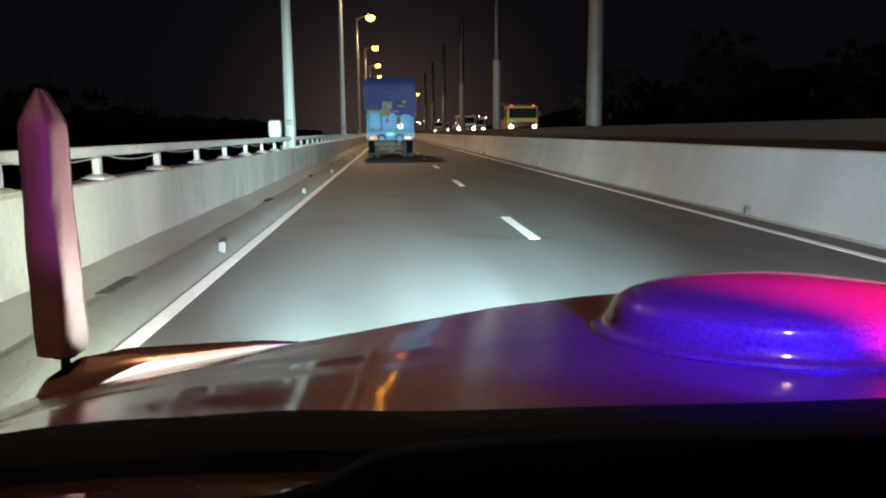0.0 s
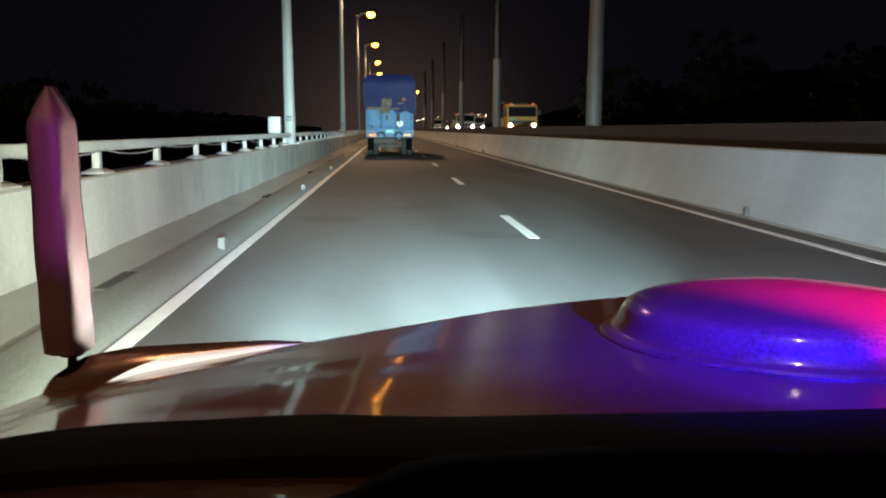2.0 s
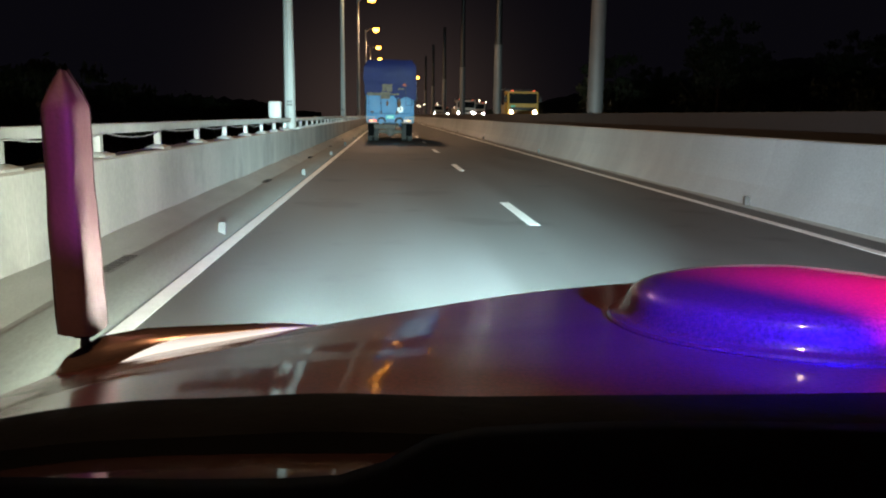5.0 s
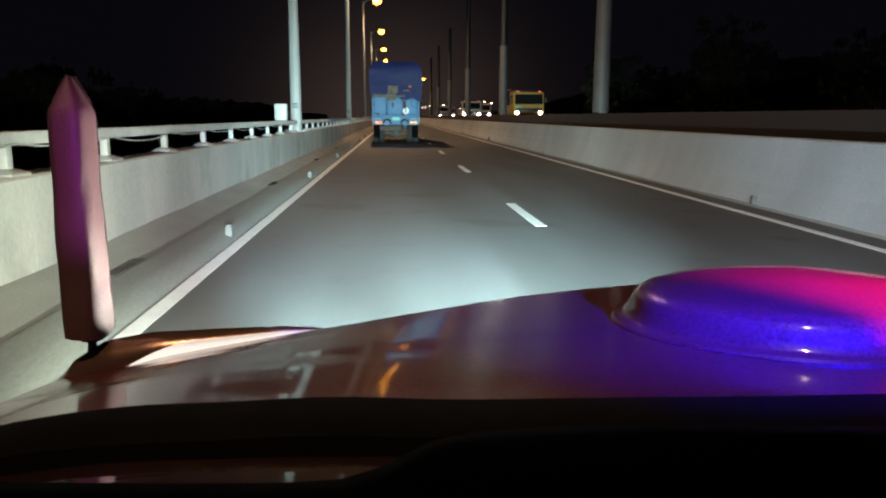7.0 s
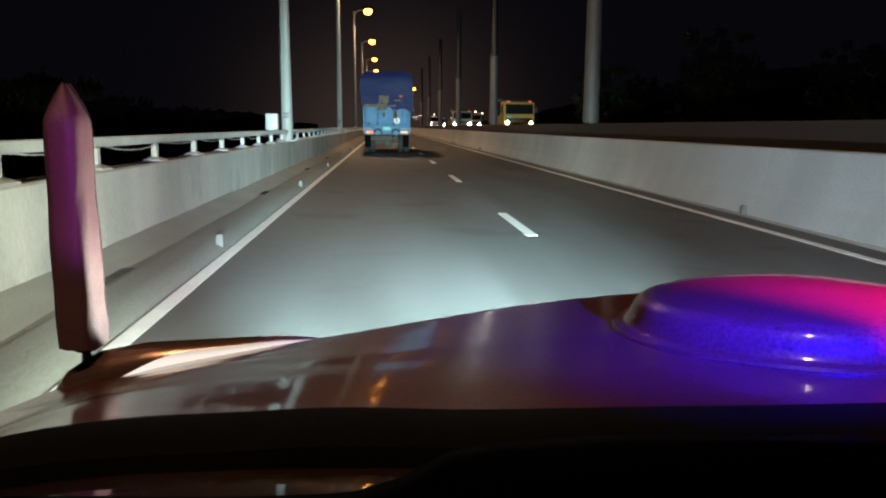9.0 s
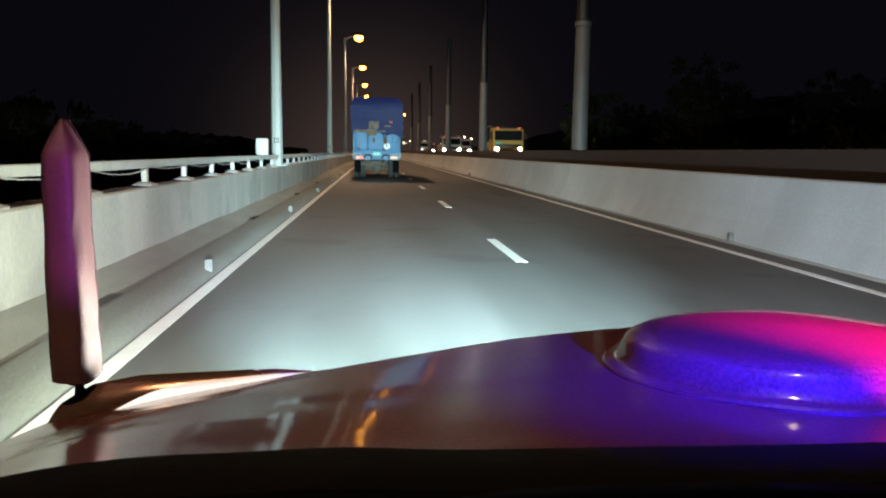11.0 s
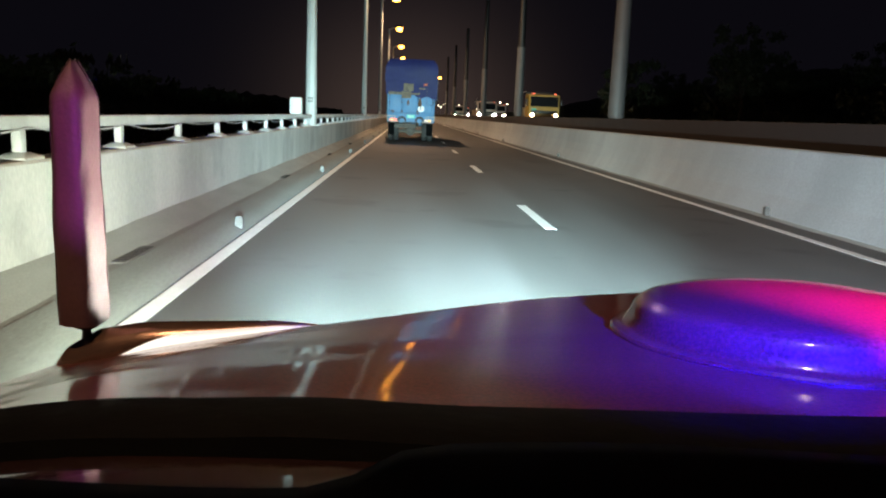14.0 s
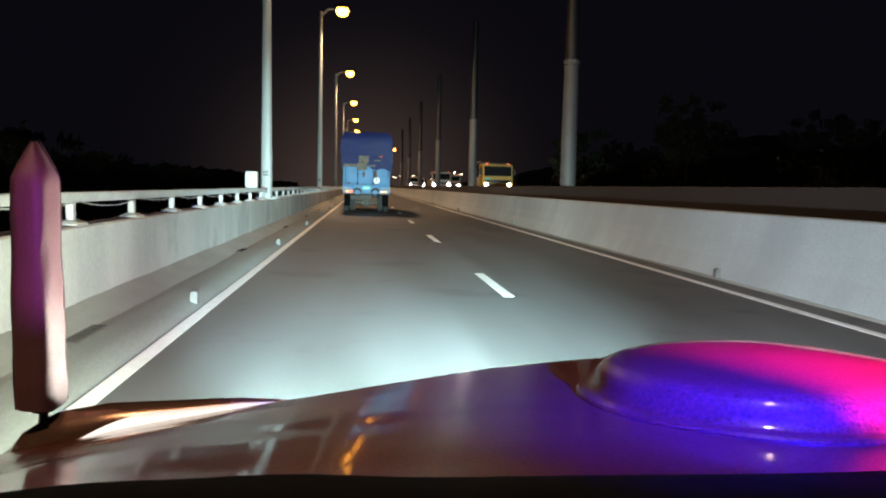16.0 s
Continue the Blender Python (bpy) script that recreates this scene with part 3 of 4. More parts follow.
def cover_section(v):
    """Half width, half depth and middle of the sheath at height v (0 to 1)."""
    taper = 1.0 if v < 0.865 else max(0.05, 1 - ((v - 0.865) / 0.135) ** 1.15 * 0.95)
    wave = 1 + 0.05 * math.sin(5.5 * v + 0.6) + 0.02 * math.sin(19 * v)
    return 0.037 * taper * wave, 0.056 * (0.25 + 0.75 * taper) * wave, -0.684 - 0.004 * math.sin(2.6 * v)


for j in range(NS + 1):
    v = j / NS
    a, b, cx = cover_section(v)
    ring = []
    for k in range(36):
        q = 2 * math.pi * k / 36
        ca, sa = math.cos(q), math.sin(q)
        px, py = math.copysign(abs(ca) ** 0.62, ca) * a, math.copysign(abs(sa) ** 0.62, sa) * b
        px += 0.0025 * noise.noise(Vector((k * 0.3, v * 9, 2)))
        ring.append(C(cx + px, 1.60 + py, 0.976 + 0.534 * v - 0.004 * ca * (v < 0.03)))
    rings.append(ring)
loft(bm, rings)
sheath = part("staff_cover", bm, "cover", car, "maroon vinyl sheath with a pointed top, stitched seam")
for side in (-1, 1):
    pts = []
    for j in range(0, NS + 1, 2):
        a, b, cx = cover_section(j / NS)
        pts.append(C(cx + side * a * 0.868, 1.60 + side * b * 0.68, 0.976 + 0.534 * j / NS))
    part("seam", tube(B(), pts, 0.0026, 6), "stitch", sheath)
bm = B()
tube(bm, [C(-0.682, 1.60, 0.962), C(-0.682, 1.60, 0.978)], [0.016, 0.020], 12, )
part("collar", bm, "rubber", staff)

# black cowl seal between bonnet and windscreen, painted scuttle, dashboard
bm = B()
rings = []
for i in range(81):
    x = -0.75 + 2.94 * i / 80
    lump = 0.006 * math.exp(-((x + 0.10) / 0.10) ** 2) + 0.002 * math.sin(9 * x)
    zb = bonnet_z(x, 0.78)
    rings.append([C(x, y, zb + h + (lump if h > 0 else 0)) for y, h in ((0.80, -0.03), (0.795, 0.001), (0.78, 0.004), (0.74, 0.010), (0.69, 0.014), (0.665, 0.012), (0.66, -0.04))])
loft(bm, rings)
part("cowl_seal", bm, "rubber", car, "matt black rubber cowl seal")
bm = B()
rings = []
for i in range(61):
    x = -0.75 + 2.94 * i / 60
    zb = bonnet_z(x, 0.80)
    rings.append([C(x, y, zb + h) for y, h in ((0.665, -0.06), (0.66, 0.000), (0.60, 0.014), (0.52, 0.026), (0.40, 0.03), (0.40, -0.06))])
loft(bm, rings)
part("scuttle_panel", bm, "scuttle", car, "dark glossy scuttle panel below the windscreen")
bm = B()
rings = []
for i in range(101):
    x = -0.75 + 2.94 * i / 100
    dip = 0.8 / (1 + math.exp((x + 0.035) / 0.012))
    top = 1.236 - 0.036 * dip + 0.003 * math.sin(14 * x)
    rings.append([C(x, y, top + h) for y, h in ((0.47, -0.16), (0.468, -0.025), (0.45, -0.006), (0.42, 0.0), (0.34, -0.004), (0.22, -0.02), (0.05, -0.05), (0.05, -0.16))])
loft(bm, rings)
part("dashboard", bm, "plastic", car, "black textured dashboard")

# body below the bonnet, with grille, headlamps, bumper and front wheels
xl, xr = K * -0.735, K * (2 * CAR_X + 0.735)
bm = B()
solid(bm, xl, xr, 0.25, K * 1.66, 0.52, 1.02, 0.05)
part("body", bm, "car_paint", car)
bm = B()
for k in range(9):
    solid(bm, 0.20 + 0.075 * k, 0.235 + 0.075 * k, 1.155, 1.18, 0.68, 0.94, 0.006)
part("grille", bm, "chrome", car)
bm = B()
solid(bm, xl - 0.03, xr + 0.03, 1.16, 1.32, 0.48, 0.62, 0.03)
part("bumper", bm, "dark_metal", car)
for hx in (xl + 0.22, xr - 0.22):
    bm = B()
    lathe(bm, [(0.10, 1.15), (0.10, 1.185), (0.06, 1.20), (0.01, 1.205)], (hx, 0, 0.82), "y", 20)
    part("headlamp", bm, "white_lens", car)
for wx in (xl + 0.10, xr - 0.10):
    bm = B()
    lathe(bm, [(0.20, -0.10), (0.34, -0.10), (0.37, -0.06), (0.37, 0.06), (0.34, 0.10), (0.20, 0.10)], (wx, 0.62, 0.37), "x", 28)
    w = part("front_wheel", bm, "tyre", car)
    bm = B()
    lathe(bm, [(0.02, -0.06), (0.19, -0.05), (0.205, -0.09), (0.205, 0.09), (0.19, 0.05), (0.02, 0.06)], (wx, 0.62, 0.37), "x", 20)
    part("wheel_rim", bm, "chrome", w)
# strobe unit on the dashboard; unseen plate added under each lens to cut its light
bar = part("strobe_unit", solid(B(), 0.11, 0.80, -0.04, 0.035, 1.40, 1.47, 0.012), "dark_metal", car)
for sx, lens in ((0.34, "blue_lens"), (0.68, "red_lens")):
    part("strobe_lens", solid(B(), sx - 0.07, sx + 0.07, 0.037, 0.045, 1.42, 1.45, 0.003), lens, bar)
    part("lens_shade", solid(B(), sx - 0.11, sx + 0.11, 0.037, 0.125, 1.4075, 1.4125, 0.002), "dark_metal", bar)
part("strobe_foot", solid(B(), 0.40, 0.52, -0.02, 0.02, 1.20, 1.399, 0.006), "dark_metal", bar)
for px in (xl + 0.03, xr - 0.03):
    part("windscreen_pillar", tube(B(), [(px, 0.34, 1.02), (px, 0.20, 1.45), (px, 0.06, 1.83)], 0.028, 10), "rubber", car)
part("windscreen_header", tube(B(), [(xl + 0.03, 0.06, 1.83), (CAR_X * K, 0.05, 1.85), (xr - 0.03, 0.06, 1.83)], 0.03, 10), "rubber", car)
# unseen cabin shell over the seats, added to keep lamp light off the dashboard
bm = B()
solid(bm, xl + 0.02, xr - 0.02, -1.6, 0.10, 1.87, 1.92, 0.02)
part("roof", bm, "car_paint", car)
for px in (xl + 0.01, xr - 0.05):
    part("door_panel", solid(B(), px, px + 0.04, -1.6, 0.30, 0.52, 1.25, 0.015), "car_paint", car)
    part("rear_pillar", solid(B(), px, px + 0.04, -1.6, -0.9, 1.25, 1.88, 0.015), "car_paint", car)
part("rear_panel", solid(B(), xl + 0.05, xr - 0.05, -1.62, -1.57, 0.52, 1.88, 0.01), "plastic", car)
part("cabin_floor", solid(B(), xl + 0.05, xr - 0.05, -1.56, 0.24, 0.50, 0.54, 0.01), "plastic", car)
for wx in (xl + 0.10, xr - 0.10):
    bm = B()
    lathe(bm, [(0.20, -0.10), (0.34, -0.10), (0.37, -0.06), (0.37, 0.06), (0.34, 0.10), (0.20, 0.10)], (wx, -1.25, 0.37), "x", 28)
    w = part("rear_wheel", bm, "tyre", car)
    bm = B()
    lathe(bm, [(0.02, -0.06), (0.19, -0.05), (0.205, -0.09), (0.205, 0.09), (0.19, 0.05), (0.02, 0.06)], (wx, -1.25, 0.37), "x", 20)
    part("wheel_rim", bm, "chrome", w)


# ---- lorries ----
def wheel(parent, x, y, r, w, side, mat_rim="truck_frame"):
    bm = B()
    lathe(bm, [(r * 0.55, -w / 2), (r * 0.92, -w / 2), (r, -w * 0.32), (r, w * 0.32), (r * 0.92, w / 2), (r * 0.55, w / 2)], (x, y, r), "x", 28)
    t = part("wheel", bm, "tyre", parent)
    bm = B()
    lathe(bm, [(r * 0.12, w * 0.25 * side), (r * 0.16, w * 0.40 * side), (r * 0.40, w * 0.30 * side), (r * 0.50, w * 0.46 * side), (r * 0.57, w * 0.50 * side), (r * 0.57, -w * 0.4 * side)], (x, y, r), "x", 20)
    part("wheel_rim", bm, mat_rim, t)
    return t


def blue_truck():
    """Loaded goods truck seen from behind; its tail stands at y = 0."""
    t = thing("cargo_truck", "sky-blue cargo truck loaded high under a blue tarpaulin", "truck")
    W = 1.24
    # tailgate in three leaves with ribs
    for k, (a, b) in enumerate(((-W + 0.12, -0.50), (-0.46, 0.34), (0.38, W - 0.12))):
        bm = B()
        solid(bm, a, b, 0.0, 0.05, 1.53, 2.42, 0.01)
        leaf = part("tailgate_leaf", bm, "truck_blue", t)
        for x in (a + 0.02, b - 0.06):
            part("rib", solid(B(), x, x + 0.04, -0.03, 0.0, 1.53, 2.40, 0.006), "truck_blue", leaf)
        part("cross_rib", solid(B(), a + 0.062, b - 0.062, -0.022, -0.002, 1.98, 2.01, 0.004), "truck_blue", leaf)
        for z in (1.56, 1.98, 2.34):
            part("hinge", tube(B(), [(a - 0.015, -0.03, z), (a - 0.015, -0.03, z + 0.09)], 0.018, 8), "rust", leaf)
    for x in (-W, W - 0.10):
        bm = B()
        solid(bm, x, x + 0.10, -0.02, 0.08, 1.0, 2.50, 0.012)
        part("corner_post", bm, "truck_blue", t)
    bm = B()
    solid(bm, -W + 0.10, W - 0.10, -0.012, 0.05, 1.02, 1.50, 0.01)
    part("lower_panel", bm, "truck_blue", t)
    part("tail_bar", tube(B(), [(-W, -0.05, 1.515), (W, -0.05, 1.515)], 0.02, 8), "truck_blue", t)
    # plate with unreadable marks
    bm = B()
    solid(bm, -0.21, 0.21, -0.034, -0.016, 1.22, 1.40, 0.004)
    plate = part("rear_plate", bm, "plate_green", t, "green plate with unreadable marks")
    for r in range(2):
        bm = B()
        solid(bm, -0.17, 0.16, -0.038, -0.0345, 1.25 + 0.075 * r, 1.29 + 0.075 * r)
        part("plate_mark", bm, "plate_bar", plate)
    # half-tyre guards
    for x in (-0.47, 0.47):
        bm = B()
        tube(bm, [(x + 0.20 * math.cos(a), -0.05, 1.06 + 0.20 * math.sin(a)) for a in [math.pi * i / 12 for i in range(13)]], 0.05, 8)
        part("tyre_guard", bm, "tyre", t)
        bm = B()
        lathe(bm, [(0.13, -0.03), (0.12, -0.05), (0.02, -0.055)], (x, 0, 1.09), "y", 16)
        part("guard_disc", bm, "truck_blue", t)
    # lamp cages
    for s in (-1, 1):
        cage = thing("lamp_cage", "", "")
        cage.parent = t
        for nm, p, q, r in (("cage_bar", (0.62, 1.03), (1.08, 1.03), 0.022), ("cage_bar", (1.08, 1.03), (1.26, 1.20), 0.022), ("cage_bar", (1.26, 1.20), (1.26, 1.32), 0.018), ("cage_bar", (0.80, 1.31), (1.26, 1.32), 0.014)):
            part(nm, tube(B(), [(s * p[0], -0.09, p[1]), (s * q[0], -0.09, q[1])], r, 8), "white_bar", cage)
        for k in range(6):
            x = 0.70 + 0.09 * k
            part("cage_slat", tube(B(), [(s * x, -0.09, 1.05 + max(0, x - 1.05)), (s * (x + 0.10), -0.09, 1.31)], 0.010, 6), "white_bar", cage)
        bm = B()
        solid(bm, min(s * 0.72, s * 1.10), max(s * 0.72, s * 1.10), -0.07, -0.012, 1.07, 1.17, 0.01)
        lamp_box = part("tail_lamp", bm, "clear_lens" if s > 0 else "tail_lens", t)
        bm = B()
        solid(bm, min(s * 0.92, s * 1.06), max(s * 0.92, s * 1.06), -0.078, -0.071, 1.08, 1.16, 0.002)
        part("lamp_segment", bm, "amber_lens", lamp_box)
    # bed, sides with white strip, tarpaulin
    bm = B()
    solid(bm, -W + 0.02, W - 0.02, 0.08, 6.2, 0.98, 1.10, 0.02)
    part("bed_floor", bm, "truck_frame", t)
    for s in (-1, 1):
        for k in range(4):
            bm = B()
            y = 0.09 + 1.53 * k
            solid(bm, min(s * W, s * (W - 0.06)), max(s * W, s * (W - 0.06)), y, y + 1.50, 1.12, 2.42, 0.012)
            part("side_board", bm, "truck_blue", t)
            bm = B()
            solid(bm, min(s * (W + 0.008), s * W), max(s * (W + 0.008), s * W), y + 0.02, y + 1.46, 1.14, 1.46, 0.002)
            part("white_strip", bm, "reflector", t)
            bm = B()
            solid(bm, min(s * (W + 0.05), s * W), max(s * (W + 0.05), s * W), y + 1.46, y + 1.54, 1.0, 2.48, 0.01)
            part("side_post", bm, "truck_blue", t)
    bm = B()
    solid(bm, -1.34, 1.34, -0.08, 6.2, 2.36, 4.25)
    bmesh.ops.subdivide_edges(bm, edges=bm.edges[:], cuts=22, use_grid_fill=True)
    for v in bm.verts:
        u = (v.co.z - 2.36) / 1.89
        edge = max(0, u - 0.72) / 0.28
        v.co.x *= 1 - 0.16 * edge ** 2 + 0.03 * math.sin(3 * u)
        if v.co.y < 0.3:
            v.co.y += 0.22 * edge ** 2
        p = v.co
        v.co += Vector((1, 1, 0.5)) * 0.06 * (noise.noise(p * 0.9) + 0.5 * noise.noise(Vector((p.x * 1.2, p.y * 1.2, p.z * 3.2 + 3))))
        if u < 0.02:
            v.co.z += 0.16 * noise.noise(Vector((p.x * 1.8, p.y * 1.8, 4))) + 0.12 * (p.x < 0.2) - 0.10 * (p.x > 0.5)
    part("tarpaulin", bm, "tarp", t, "creased deep blue tarpaulin over a tall load")
    # dirty cloth hanging over the tailgate, rope, ribbon, stain, sticker
    bm = B()
    for x0, x1, z0, z1, y in ((-0.42, 0.10, 2.62, 3.0, -0.20), (-0.50, 0.0, 2.24, 2.60, -0.13), (-1.2, -0.25, 2.42, 2.56, -0.12), (-0.1, 0.45, 2.44, 2.52, -0.13)):
        solid(bm, x0, x1, y, y + 0.05, z0, z1, 0.012)
    bmesh.ops.subdivide_edges(bm, edges=bm.edges[:], cuts=2, use_grid_fill=True)
    for v in bm.verts:
        v.co += 0.035 * noise.noise_vector(v.co * 5)
    part("hanging_sack", bm, "sack", t, "dirty brown sacking tied over the tailgate")
    bm = B()
    tube(bm, [(0.80, -0.10, 3.1), (0.81, -0.08, 2.5), (0.82, -0.06, 1.92), (1.16, -0.06, 1.93), (1.18, -0.05, 2.2)], 0.014, 6)
    part("rope", bm, "tarp_black", t)
    bm = B()
    solid(bm, 0.66, 0.82, -0.14, -0.12, 2.92, 3.02, 0.004)
    part("ribbon", bm, "orange", t)
    bm = B()
    solid(bm, 0.40, 0.72, -0.16, -0.13, 2.72, 2.80, 0.004)
    part("tarp_patch", bm, "sack", t)
    bm = B()
    lathe(bm, [(0.165, -0.026), (0.165, -0.034), (0.01, -0.0345)], (0.53, 0, 1.72), "y", 28)
    part("round_reflector", bm, "reflector", t, "round white reflector disc")
    for cx, cz, rx, rz in ((0.46, 2.02, 0.09, 0.22), (-0.16, 2.0, 0.07, 0.16), (0.52, 1.75, 0.03, 0.12), (-0.95, 1.54, 0.10, 0.07), (-0.48, 1.52, 0.09, 0.06), (0.36, 1.54, 0.09, 0.09)):
        bm = B()
        ring = []
        for k in range(18):
            a = 2 * math.pi * k / 18
            r = 1 + 0.5 * noise.noise(Vector((cx * 9 + math.cos(a) * 1.5, cz * 7, math.sin(a) * 1.5)))
            ring.append((cx + rx * r * math.cos(a), cz + rz * r * math.sin(a)))
        loft(bm, [[(x, y, z) for x, z in ring] for y in (-0.036, -0.030)])
        part("rust_patch", bm, "rust", t)
    bm = B()
    solid(bm, 1.22, 1.40, 0.3, 2.6, 2.1, 3.5, 0.03)
    bmesh.ops.subdivide_edges(bm, edges=bm.edges[:], cuts=9, use_grid_fill=True)
    for v in bm.verts:
        v.co += 0.10 * noise.noise_vector(v.co * 4)
        if v.co.z < 2.5:
            v.co.z -= 0.3 * noise.noise(Vector((v.co.y * 5, 0, 2)))
    part("plastic_sheet", bm, "tarp_black", t, "torn black plastic sheeting")
    # chassis, axle, springs, wheels
    for x in (-0.45, 0.35):
        bm = B()
        solid(bm, x, x + 0.10, 0.25, 8.2, 0.74, 0.98, 0.01)
        part("chassis_rail", bm, "truck_frame", t)
    bm = B()
    solid(bm, -0.85, 0.28, 0.10, 0.30, 0.70, 0.94, 0.04)
    for k in range(4):
        solid(bm, -0.84, 0.27, 0.085, 0.10, 0.72 + 0.055 * k, 0.755 + 0.055 * k, 0.004)
    part("rear_crossbeam", bm, "truck_frame", t)
    bm = B()
    tube(bm, [(-0.95, 1.75, 0.52), (-0.3, 1.75, 0.52), (-0.12, 1.75, 0.52), (0.12, 1.75, 0.52), (0.3, 1.75, 0.52), (0.95, 1.75, 0.52)], [0.07, 0.09, 0.17, 0.17, 0.09, 0.07], 14)
    axle = part("rear_axle", bm, "truck_frame", t)
    bm = B()
    lathe(bm, [(0.03, 1.50), (0.16, 1.52), (0.25, 1.60), (0.25, 1.72)], (0, 0, 0.52), "y", 20)
    part("differential", bm, "truck_frame", axle)
    for x in (-1.08, -0.76, 0.76, 1.08):
        wheel(t, x, 1.75, 0.52, 0.27, 1 if x > 0 else -1)
    for x in (-1.03, 1.03):
        wheel(t, x, 6.6, 0.52, 0.28, 1 if x > 0 else -1)
        bm = B()
        solid(bm, x - 0.17, x + 0.17, 1.08, 1.10, 0.30, 0.95, 0.004)
        part("mudflap", bm, "rubber", t)
    # cab ahead of the load
    bm = B()
    solid(bm, -1.2, 1.2, 6.3, 8.5, 0.7, 2.9, 0.12)
    part("cab", bm, "truck_blue", t)
    return t


truck = blue_truck()
truck.location = (0.12, 41.0, 0)


def lorry(name, label, paint, lens):
    """Oncoming goods lorry, its nose at y = 0, facing -y."""
    t = thing(name, label, "truck")
    bm = B()
    rings = [[(sx * w, y, z) for y, z in ((f, 0.95), (f - 0.02, 1.75), (f + 0.10, 2.75), (1.75, 2.85), (1.75, 0.95))] for sx, w, f in ((-1, 1.22, 0.12), (-1, 1.16, 0.02), (1, 1.16, 0.02), (1, 1.22, 0.12))]
    loft(bm, rings)
    part("cab", bm, paint, t, smooth=False)
    bm = B()
    loft(bm, [[(sx, y, z) for y, z in ((-0.02, 1.86), (0.085, 2.62), (0.11, 2.62), (0.02, 1.86))] for sx in (-1.08, 1.08)])
    part("windscreen", bm, "glass", t)
    for s in (-1, 1):
        part("wiper", tube(B(), [(s * 0.2, -0.04, 1.88), (s * 0.75, -0.01, 2.08)], 0.012, 6), "rubber", t)
        part("mirror", solid(B(), min(s * 1.28, s * 1.46), max(s * 1.28, s * 1.46), 0.05, 0.12, 1.95, 2.40, 0.02), "dark_metal", t)
        bm = B()
        solid(bm, min(s * 1.175, s * 1.235), max(s * 1.175, s * 1.235), 0.45, 1.25, 1.9, 2.55, 0.01)
        part("side_window", bm, "glass", t)
        bm = B()
        lathe(bm, [(0.13, -0.045), (0.11, -0.075), (0.01, -0.08)], (s * 0.92, 0, 1.20), "y", 18)
        part("headlamp", bm, lens, t)
        bm = B()
        lathe(bm, [(0.10, -0.165), (0.09, -0.185), (0.01, -0.19)], (s * 0.74, 0, 0.74), "y", 16)
        part("fog_lamp", bm, lens, t)
        bm = B()
        solid(bm, s * 0.85 - 0.10, s * 0.85 + 0.10, 0.12, 0.17, 2.80, 2.86, 0.01)
        part("marker_lamp", bm, "tail_lens", t)
    bm = B()
    solid(bm, -1.0, 1.0, -0.05, 0.0, 1.32, 1.56, 0.01)
    for k in range(4):
        solid(bm, -0.78, 0.78, -0.075, -0.05, 1.06 + 0.06 * k, 1.09 + 0.06 * k, 0.004)
    part("grille", bm, "dark_metal", t)
    bm = B()
    solid(bm, -1.22, 1.22, -0.16, 0.2, 0.50, 0.96, 0.05)
    part("bumper", bm, "dark_metal", t)
    bm = B()
    solid(bm, -0.98, -0.62, -0.058, -0.051, 1.58, 1.70, 0.002)
    part("plate", bm, "plate_green", t, "small green plate with no readable marks")
    # cargo bed
    bm = B()
    solid(bm, -1.22, 1.22, 1.95, 7.4, 0.98, 1.12, 0.02)
    part("bed_floor", bm, "truck_frame", t)
    for s in (-1, 1):
        bm = B()
        solid(bm, min(s * 1.22, s * 1.17), max(s * 1.22, s * 1.17), 1.95, 7.4, 1.13, 1.78, 0.015)
        part("side_board", bm, "tan_bed", t)
        for k in range(5):
            bm = B()
            solid(bm, min(s * 1.26, s * 1.22), max(s * 1.26, s * 1.22), 1.97 + 1.33 * k, 2.05 + 1.33 * k, 1.0, 1.80, 0.008)
            part("stake", bm, "tan_bed", t)
    for y in (1.95, 7.32):
        bm = B()
        solid(bm, -1.16, 1.16, y, y + 0.07, 1.13, 3.0 if y < 3 else 1.78, 0.015)
        part("headboard", bm, "dark_metal" if y < 3 else "tan_bed", t)
    part("bed_rail", tube(B(), [(-1.15, 2.0, 3.05), (-1.15, 3.5, 3.0), (-1.15, 5.2, 2.75)], 0.025, 8), "white_steel", t)
    for x in (-0.42, 0.32):
        bm = B()
        solid(bm, x, x + 0.10, 0.3, 7.3, 0.70, 0.97, 0.01)
        part("chassis_rail", bm, "truck_frame", t)
    part("fuel_tank", lathe(B(), [(0.02, 2.3), (0.26, 2.32), (0.28, 2.4), (0.28, 3.2), (0.26, 3.28), (0.02, 3.3)], (-0.92, 0, 0.66), "y", 18), "chrome", t)
    for x, y in ((-1.05, 1.0), (1.05, 1.0), (-1.05, 5.9), (-0.74, 5.9), (0.74, 5.9), (1.05, 5.9)):
        wheel(t, x, y, 0.50, 0.27, 1 if x > 0 else -1, "white_bar")
    return t


y_lorry = lorry("goods_lorry", "yellow oncoming goods lorry with low tan cargo bed, lamps lit", "yellow", "warm_lens")
y_lorry.location = (10.5, 60.0, 0.55)
w_lorry = lorry("goods_lorry", "pale oncoming lorry behind dazzling white headlamps", "white_bar", "white_lens")
w_lorry.location = (9.9, 98.0, 0.55)
for x, y in ((13.4, 116.0), (9.9, 150.0), (13.4, 185.0)):
    copy_thing(w_lorry, pose(x, y, 0.55))
for x, y, e in ((10.5, 60.0, 500), (9.9, 98.0, 1600)):
    spot("lorry_beam", (x, y - 0.4, 1.75), (x - 3.0, y - 40, 0.2), e, (1.0, 0.93, 0.80), 70, 1.0, 0.1)


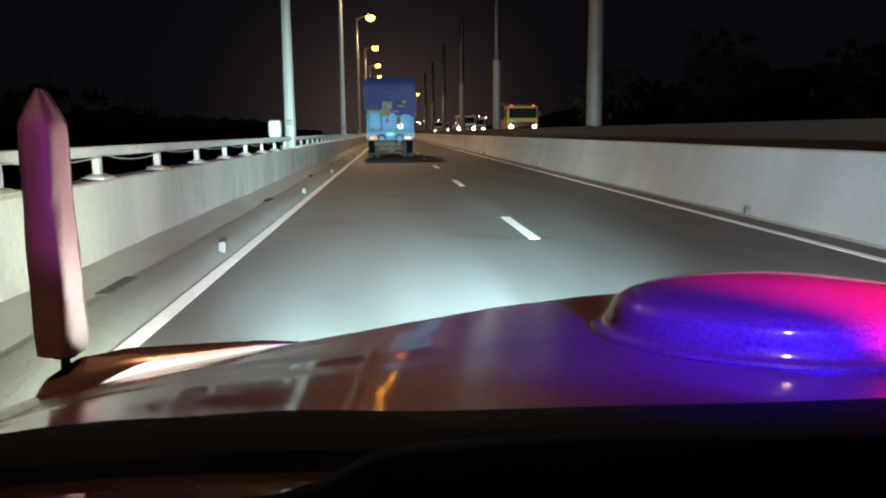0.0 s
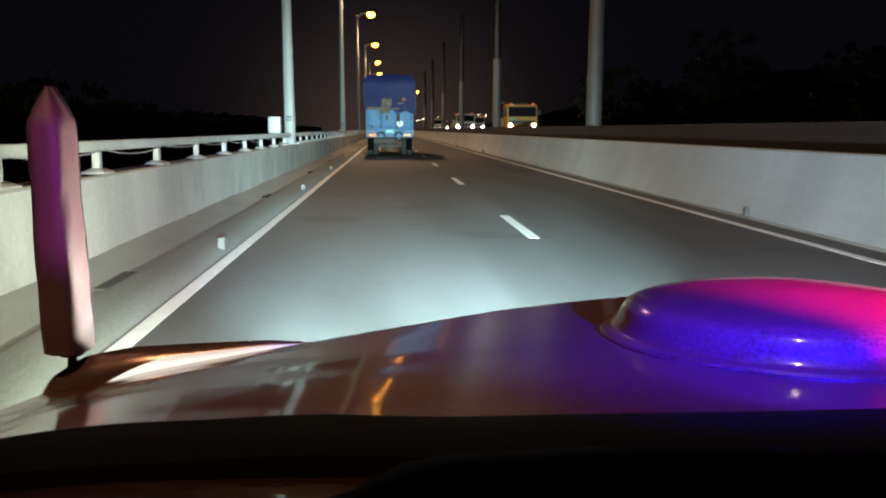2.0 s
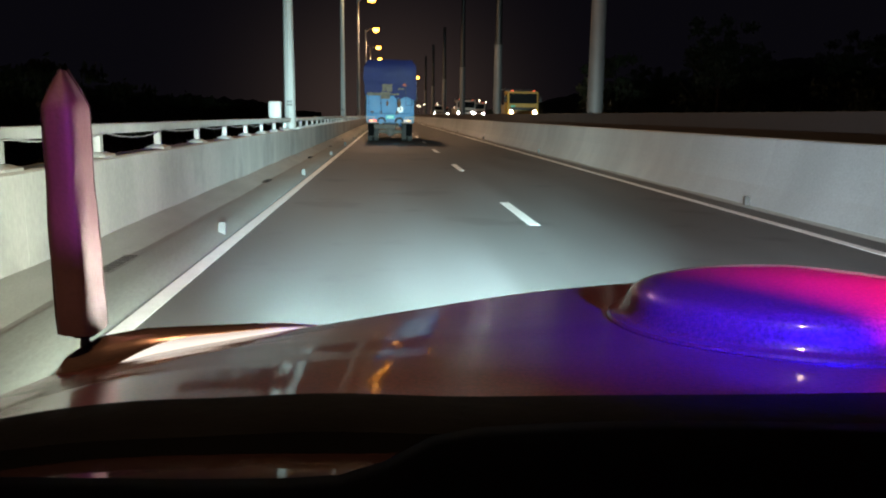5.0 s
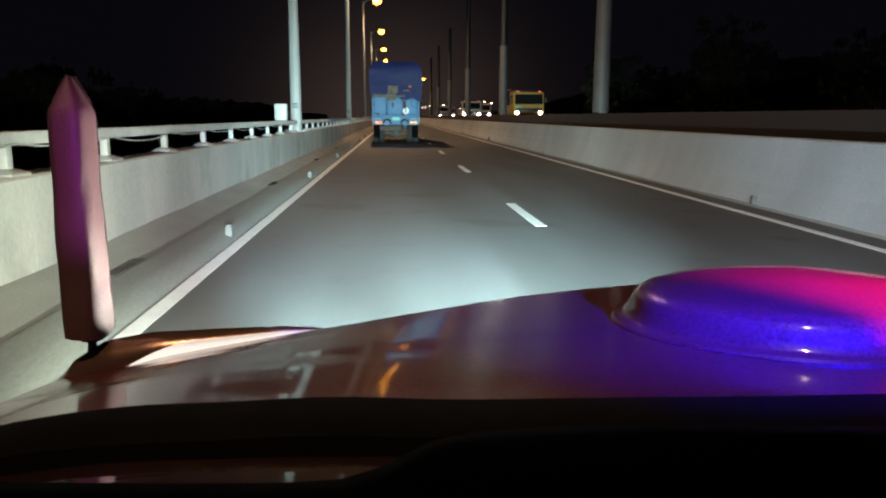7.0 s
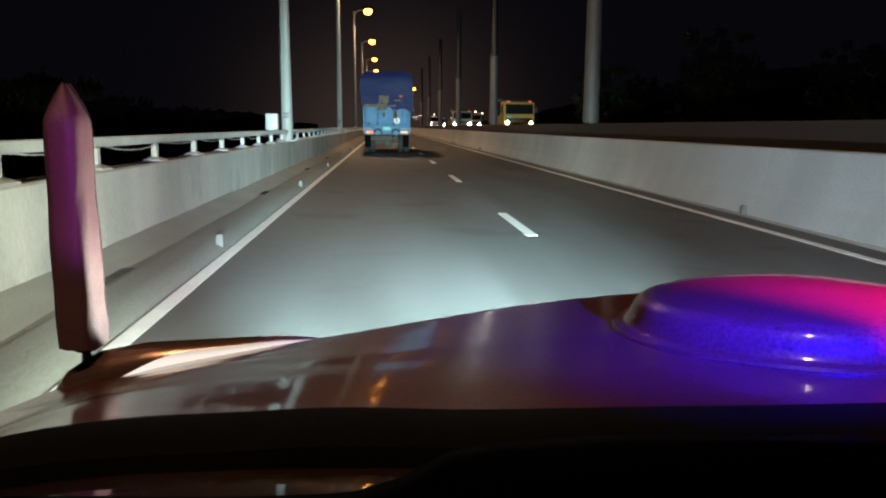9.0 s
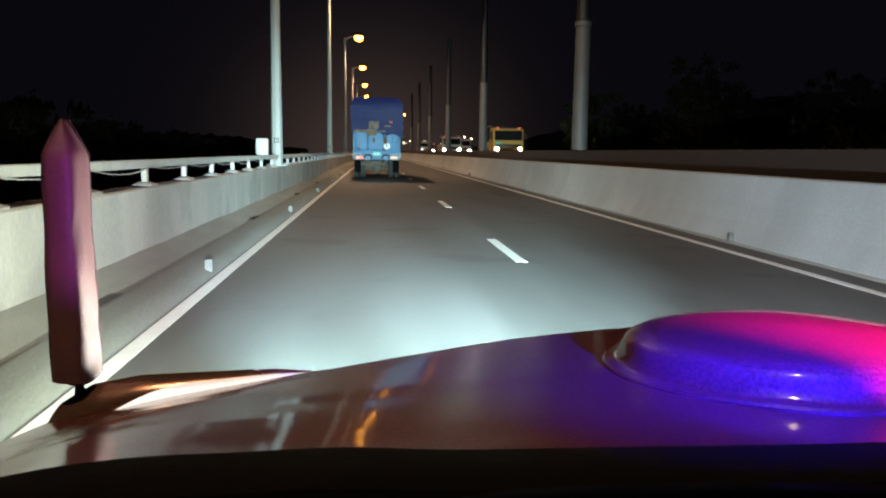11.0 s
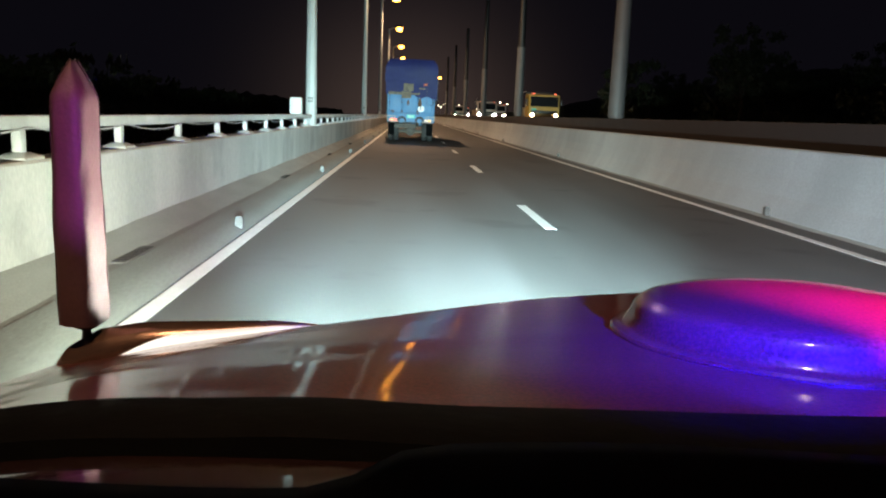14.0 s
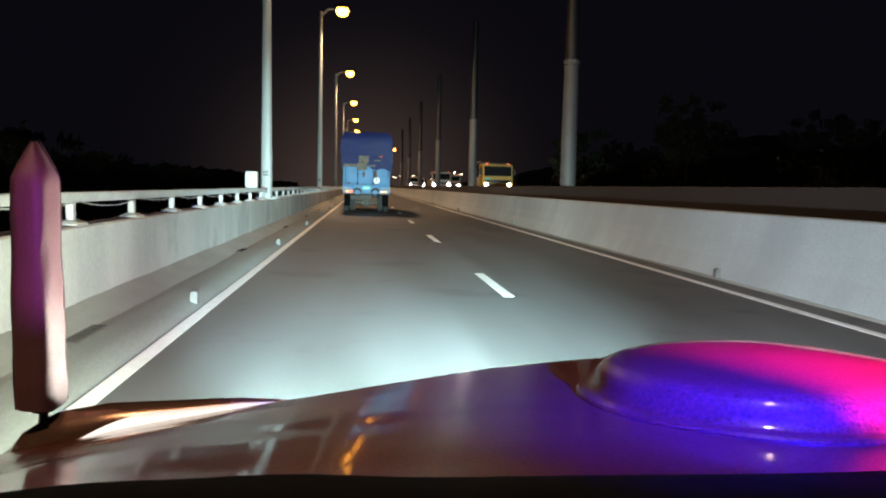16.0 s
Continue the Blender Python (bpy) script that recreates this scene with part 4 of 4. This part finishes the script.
# ---- trees beyond the bridge ----
def tree(name, height, spread, seed):
    rng = random.Random(seed)
    t = thing(name, "dark bushy tree standing below the bridge", "tree", "trees beside the bridge")
    bm = B()
    tube(bm, [(0, 0, 0), (0.2, 0.1, height * 0.25), (0.1, -0.2, height * 0.5), (0.3, 0, height * 0.8)], [0.45, 0.34, 0.24, 0.08], 10)
    for k in range(7):
        a, z = rng.uniform(0, 6.28), height * rng.uniform(0.3, 0.65)
        r = spread * rng.uniform(0.5, 0.8)
        tube(bm, [(0.1, 0, z), (r * 0.5 * math.cos(a), r * 0.5 * math.sin(a), z + height * 0.10), (r * math.cos(a), r * math.sin(a), z + height * 0.22)], [0.16, 0.10, 0.03], 7)
    part("trunk", bm, "bark", t)
    verts, faces = [], []
    clumps = [(rng.gauss(0, spread * 0.42), rng.gauss(0, spread * 0.42), height * rng.uniform(0.42, 1.0)) for _ in range(46)]
    for cx, cy, cz in clumps:
        shrink = 1.25 - 0.6 * cz / height
        for _ in range(70):
            d = Vector((rng.gauss(0, 1), rng.gauss(0, 1), rng.gauss(0, 0.75))) * 0.55 * shrink
            p = Vector((cx * shrink, cy * shrink, cz)) + d
            q = Euler((rng.uniform(0, 6.3), rng.uniform(0, 6.3), rng.uniform(0, 6.3))).to_matrix()
            s = rng.uniform(0.18, 0.42)
            i = len(verts)
            verts += [tuple(p + q @ Vector(c)) for c in ((-s, 0, 0), (0, -s * 0.45, 0.05), (s, 0, 0), (0, s * 0.45, 0.05))]
            faces.append((i, i + 1, i + 2, i + 3))
    me = bpy.data.meshes.new("crown")
    me.from_pydata(verts, [], faces)
    me.materials.append(M["leaf"])
    c = new("crown", me)
    c.parent = t
    return t


kinds = [tree("tree", 17, 5.5, 3), tree("tree", 21, 6.5, 8), tree("tree", 13, 6.0, 12)]
kinds[0].location, kinds[1].location, kinds[2].location = (27, 95, -8.6), (38, 88, -8.6), (46, 70, -8.6)
rng = random.Random(5)
for k in range(74):
    side = 1 if k % 3 else -1
    y = rng.uniform(55, 150) if k % 2 else rng.uniform(120, 330)
    x = rng.uniform(24, 30) + y * 0.16 + rng.uniform(0, 38) if side > 0 else -rng.uniform(16, 26) - y * 0.10 - rng.uniform(0, 20)
    src = kinds[rng.randrange(3) if side > 0 else 2]
    copy_thing(src, pose(x, y, -8.6, 0, 0, rng.uniform(0, 360)))


def wooded_hill(name, label, x0, x1, y, depth, profile, seed):
    """A long dark ridge with an uneven treetop outline, rising from the low ground."""
    verts, faces = [], []
    nx, nd = 150, 9
    for i in range(nx + 1):
        u = i / nx
        x = x0 + (x1 - x0) * u
        h = 0.0
        for (ua, ha), (ub, hb) in zip(profile, profile[1:]):
            if ua <= u <= ub:
                w = (u - ua) / (ub - ua)
                h = ha + (hb - ha) * w * w * (3 - 2 * w)
        for j in range(nd + 1):
            v = j / nd
            bump = 2.6 * noise.noise(Vector((x * 0.06, v * 3, seed))) + 1.6 * noise.noise(Vector((x * 0.21, v * 7, seed + 4))) + 0.8 * noise.noise(Vector((x * 0.6, v * 11, seed)))
            z = -8.7 + (h + 8.7) * math.sin(math.pi * v) ** 0.7 + bump * math.sin(math.pi * v)
            verts.append((x, y + depth * v + 0.12 * (x - x0), z))
    for i in range(nx):
        for j in range(nd):
            a = i * (nd + 1) + j
            faces.append((a, a + nd + 1, a + nd + 2, a + 1))
    me = bpy.data.meshes.new(name)
    me.from_pydata(verts, [], faces)
    me.materials.append(M["leaf"])
    return tagged(new(name, me), label, "hill", kind="structure")


wooded_hill("hill_right", "dark wooded hill beyond the opposite bridge", 45, 420, 330, 120, ((0, 4), (0.25, 20), (0.45, 34), (0.62, 30), (0.8, 40), (1, 30)), 3)
wooded_hill("hill_left", "low dark wooded ridge beside the bridge", -420, -40, 360, 100, ((0, 14), (0.3, 22), (0.6, 15), (0.85, 10), (1, 3)), 9)
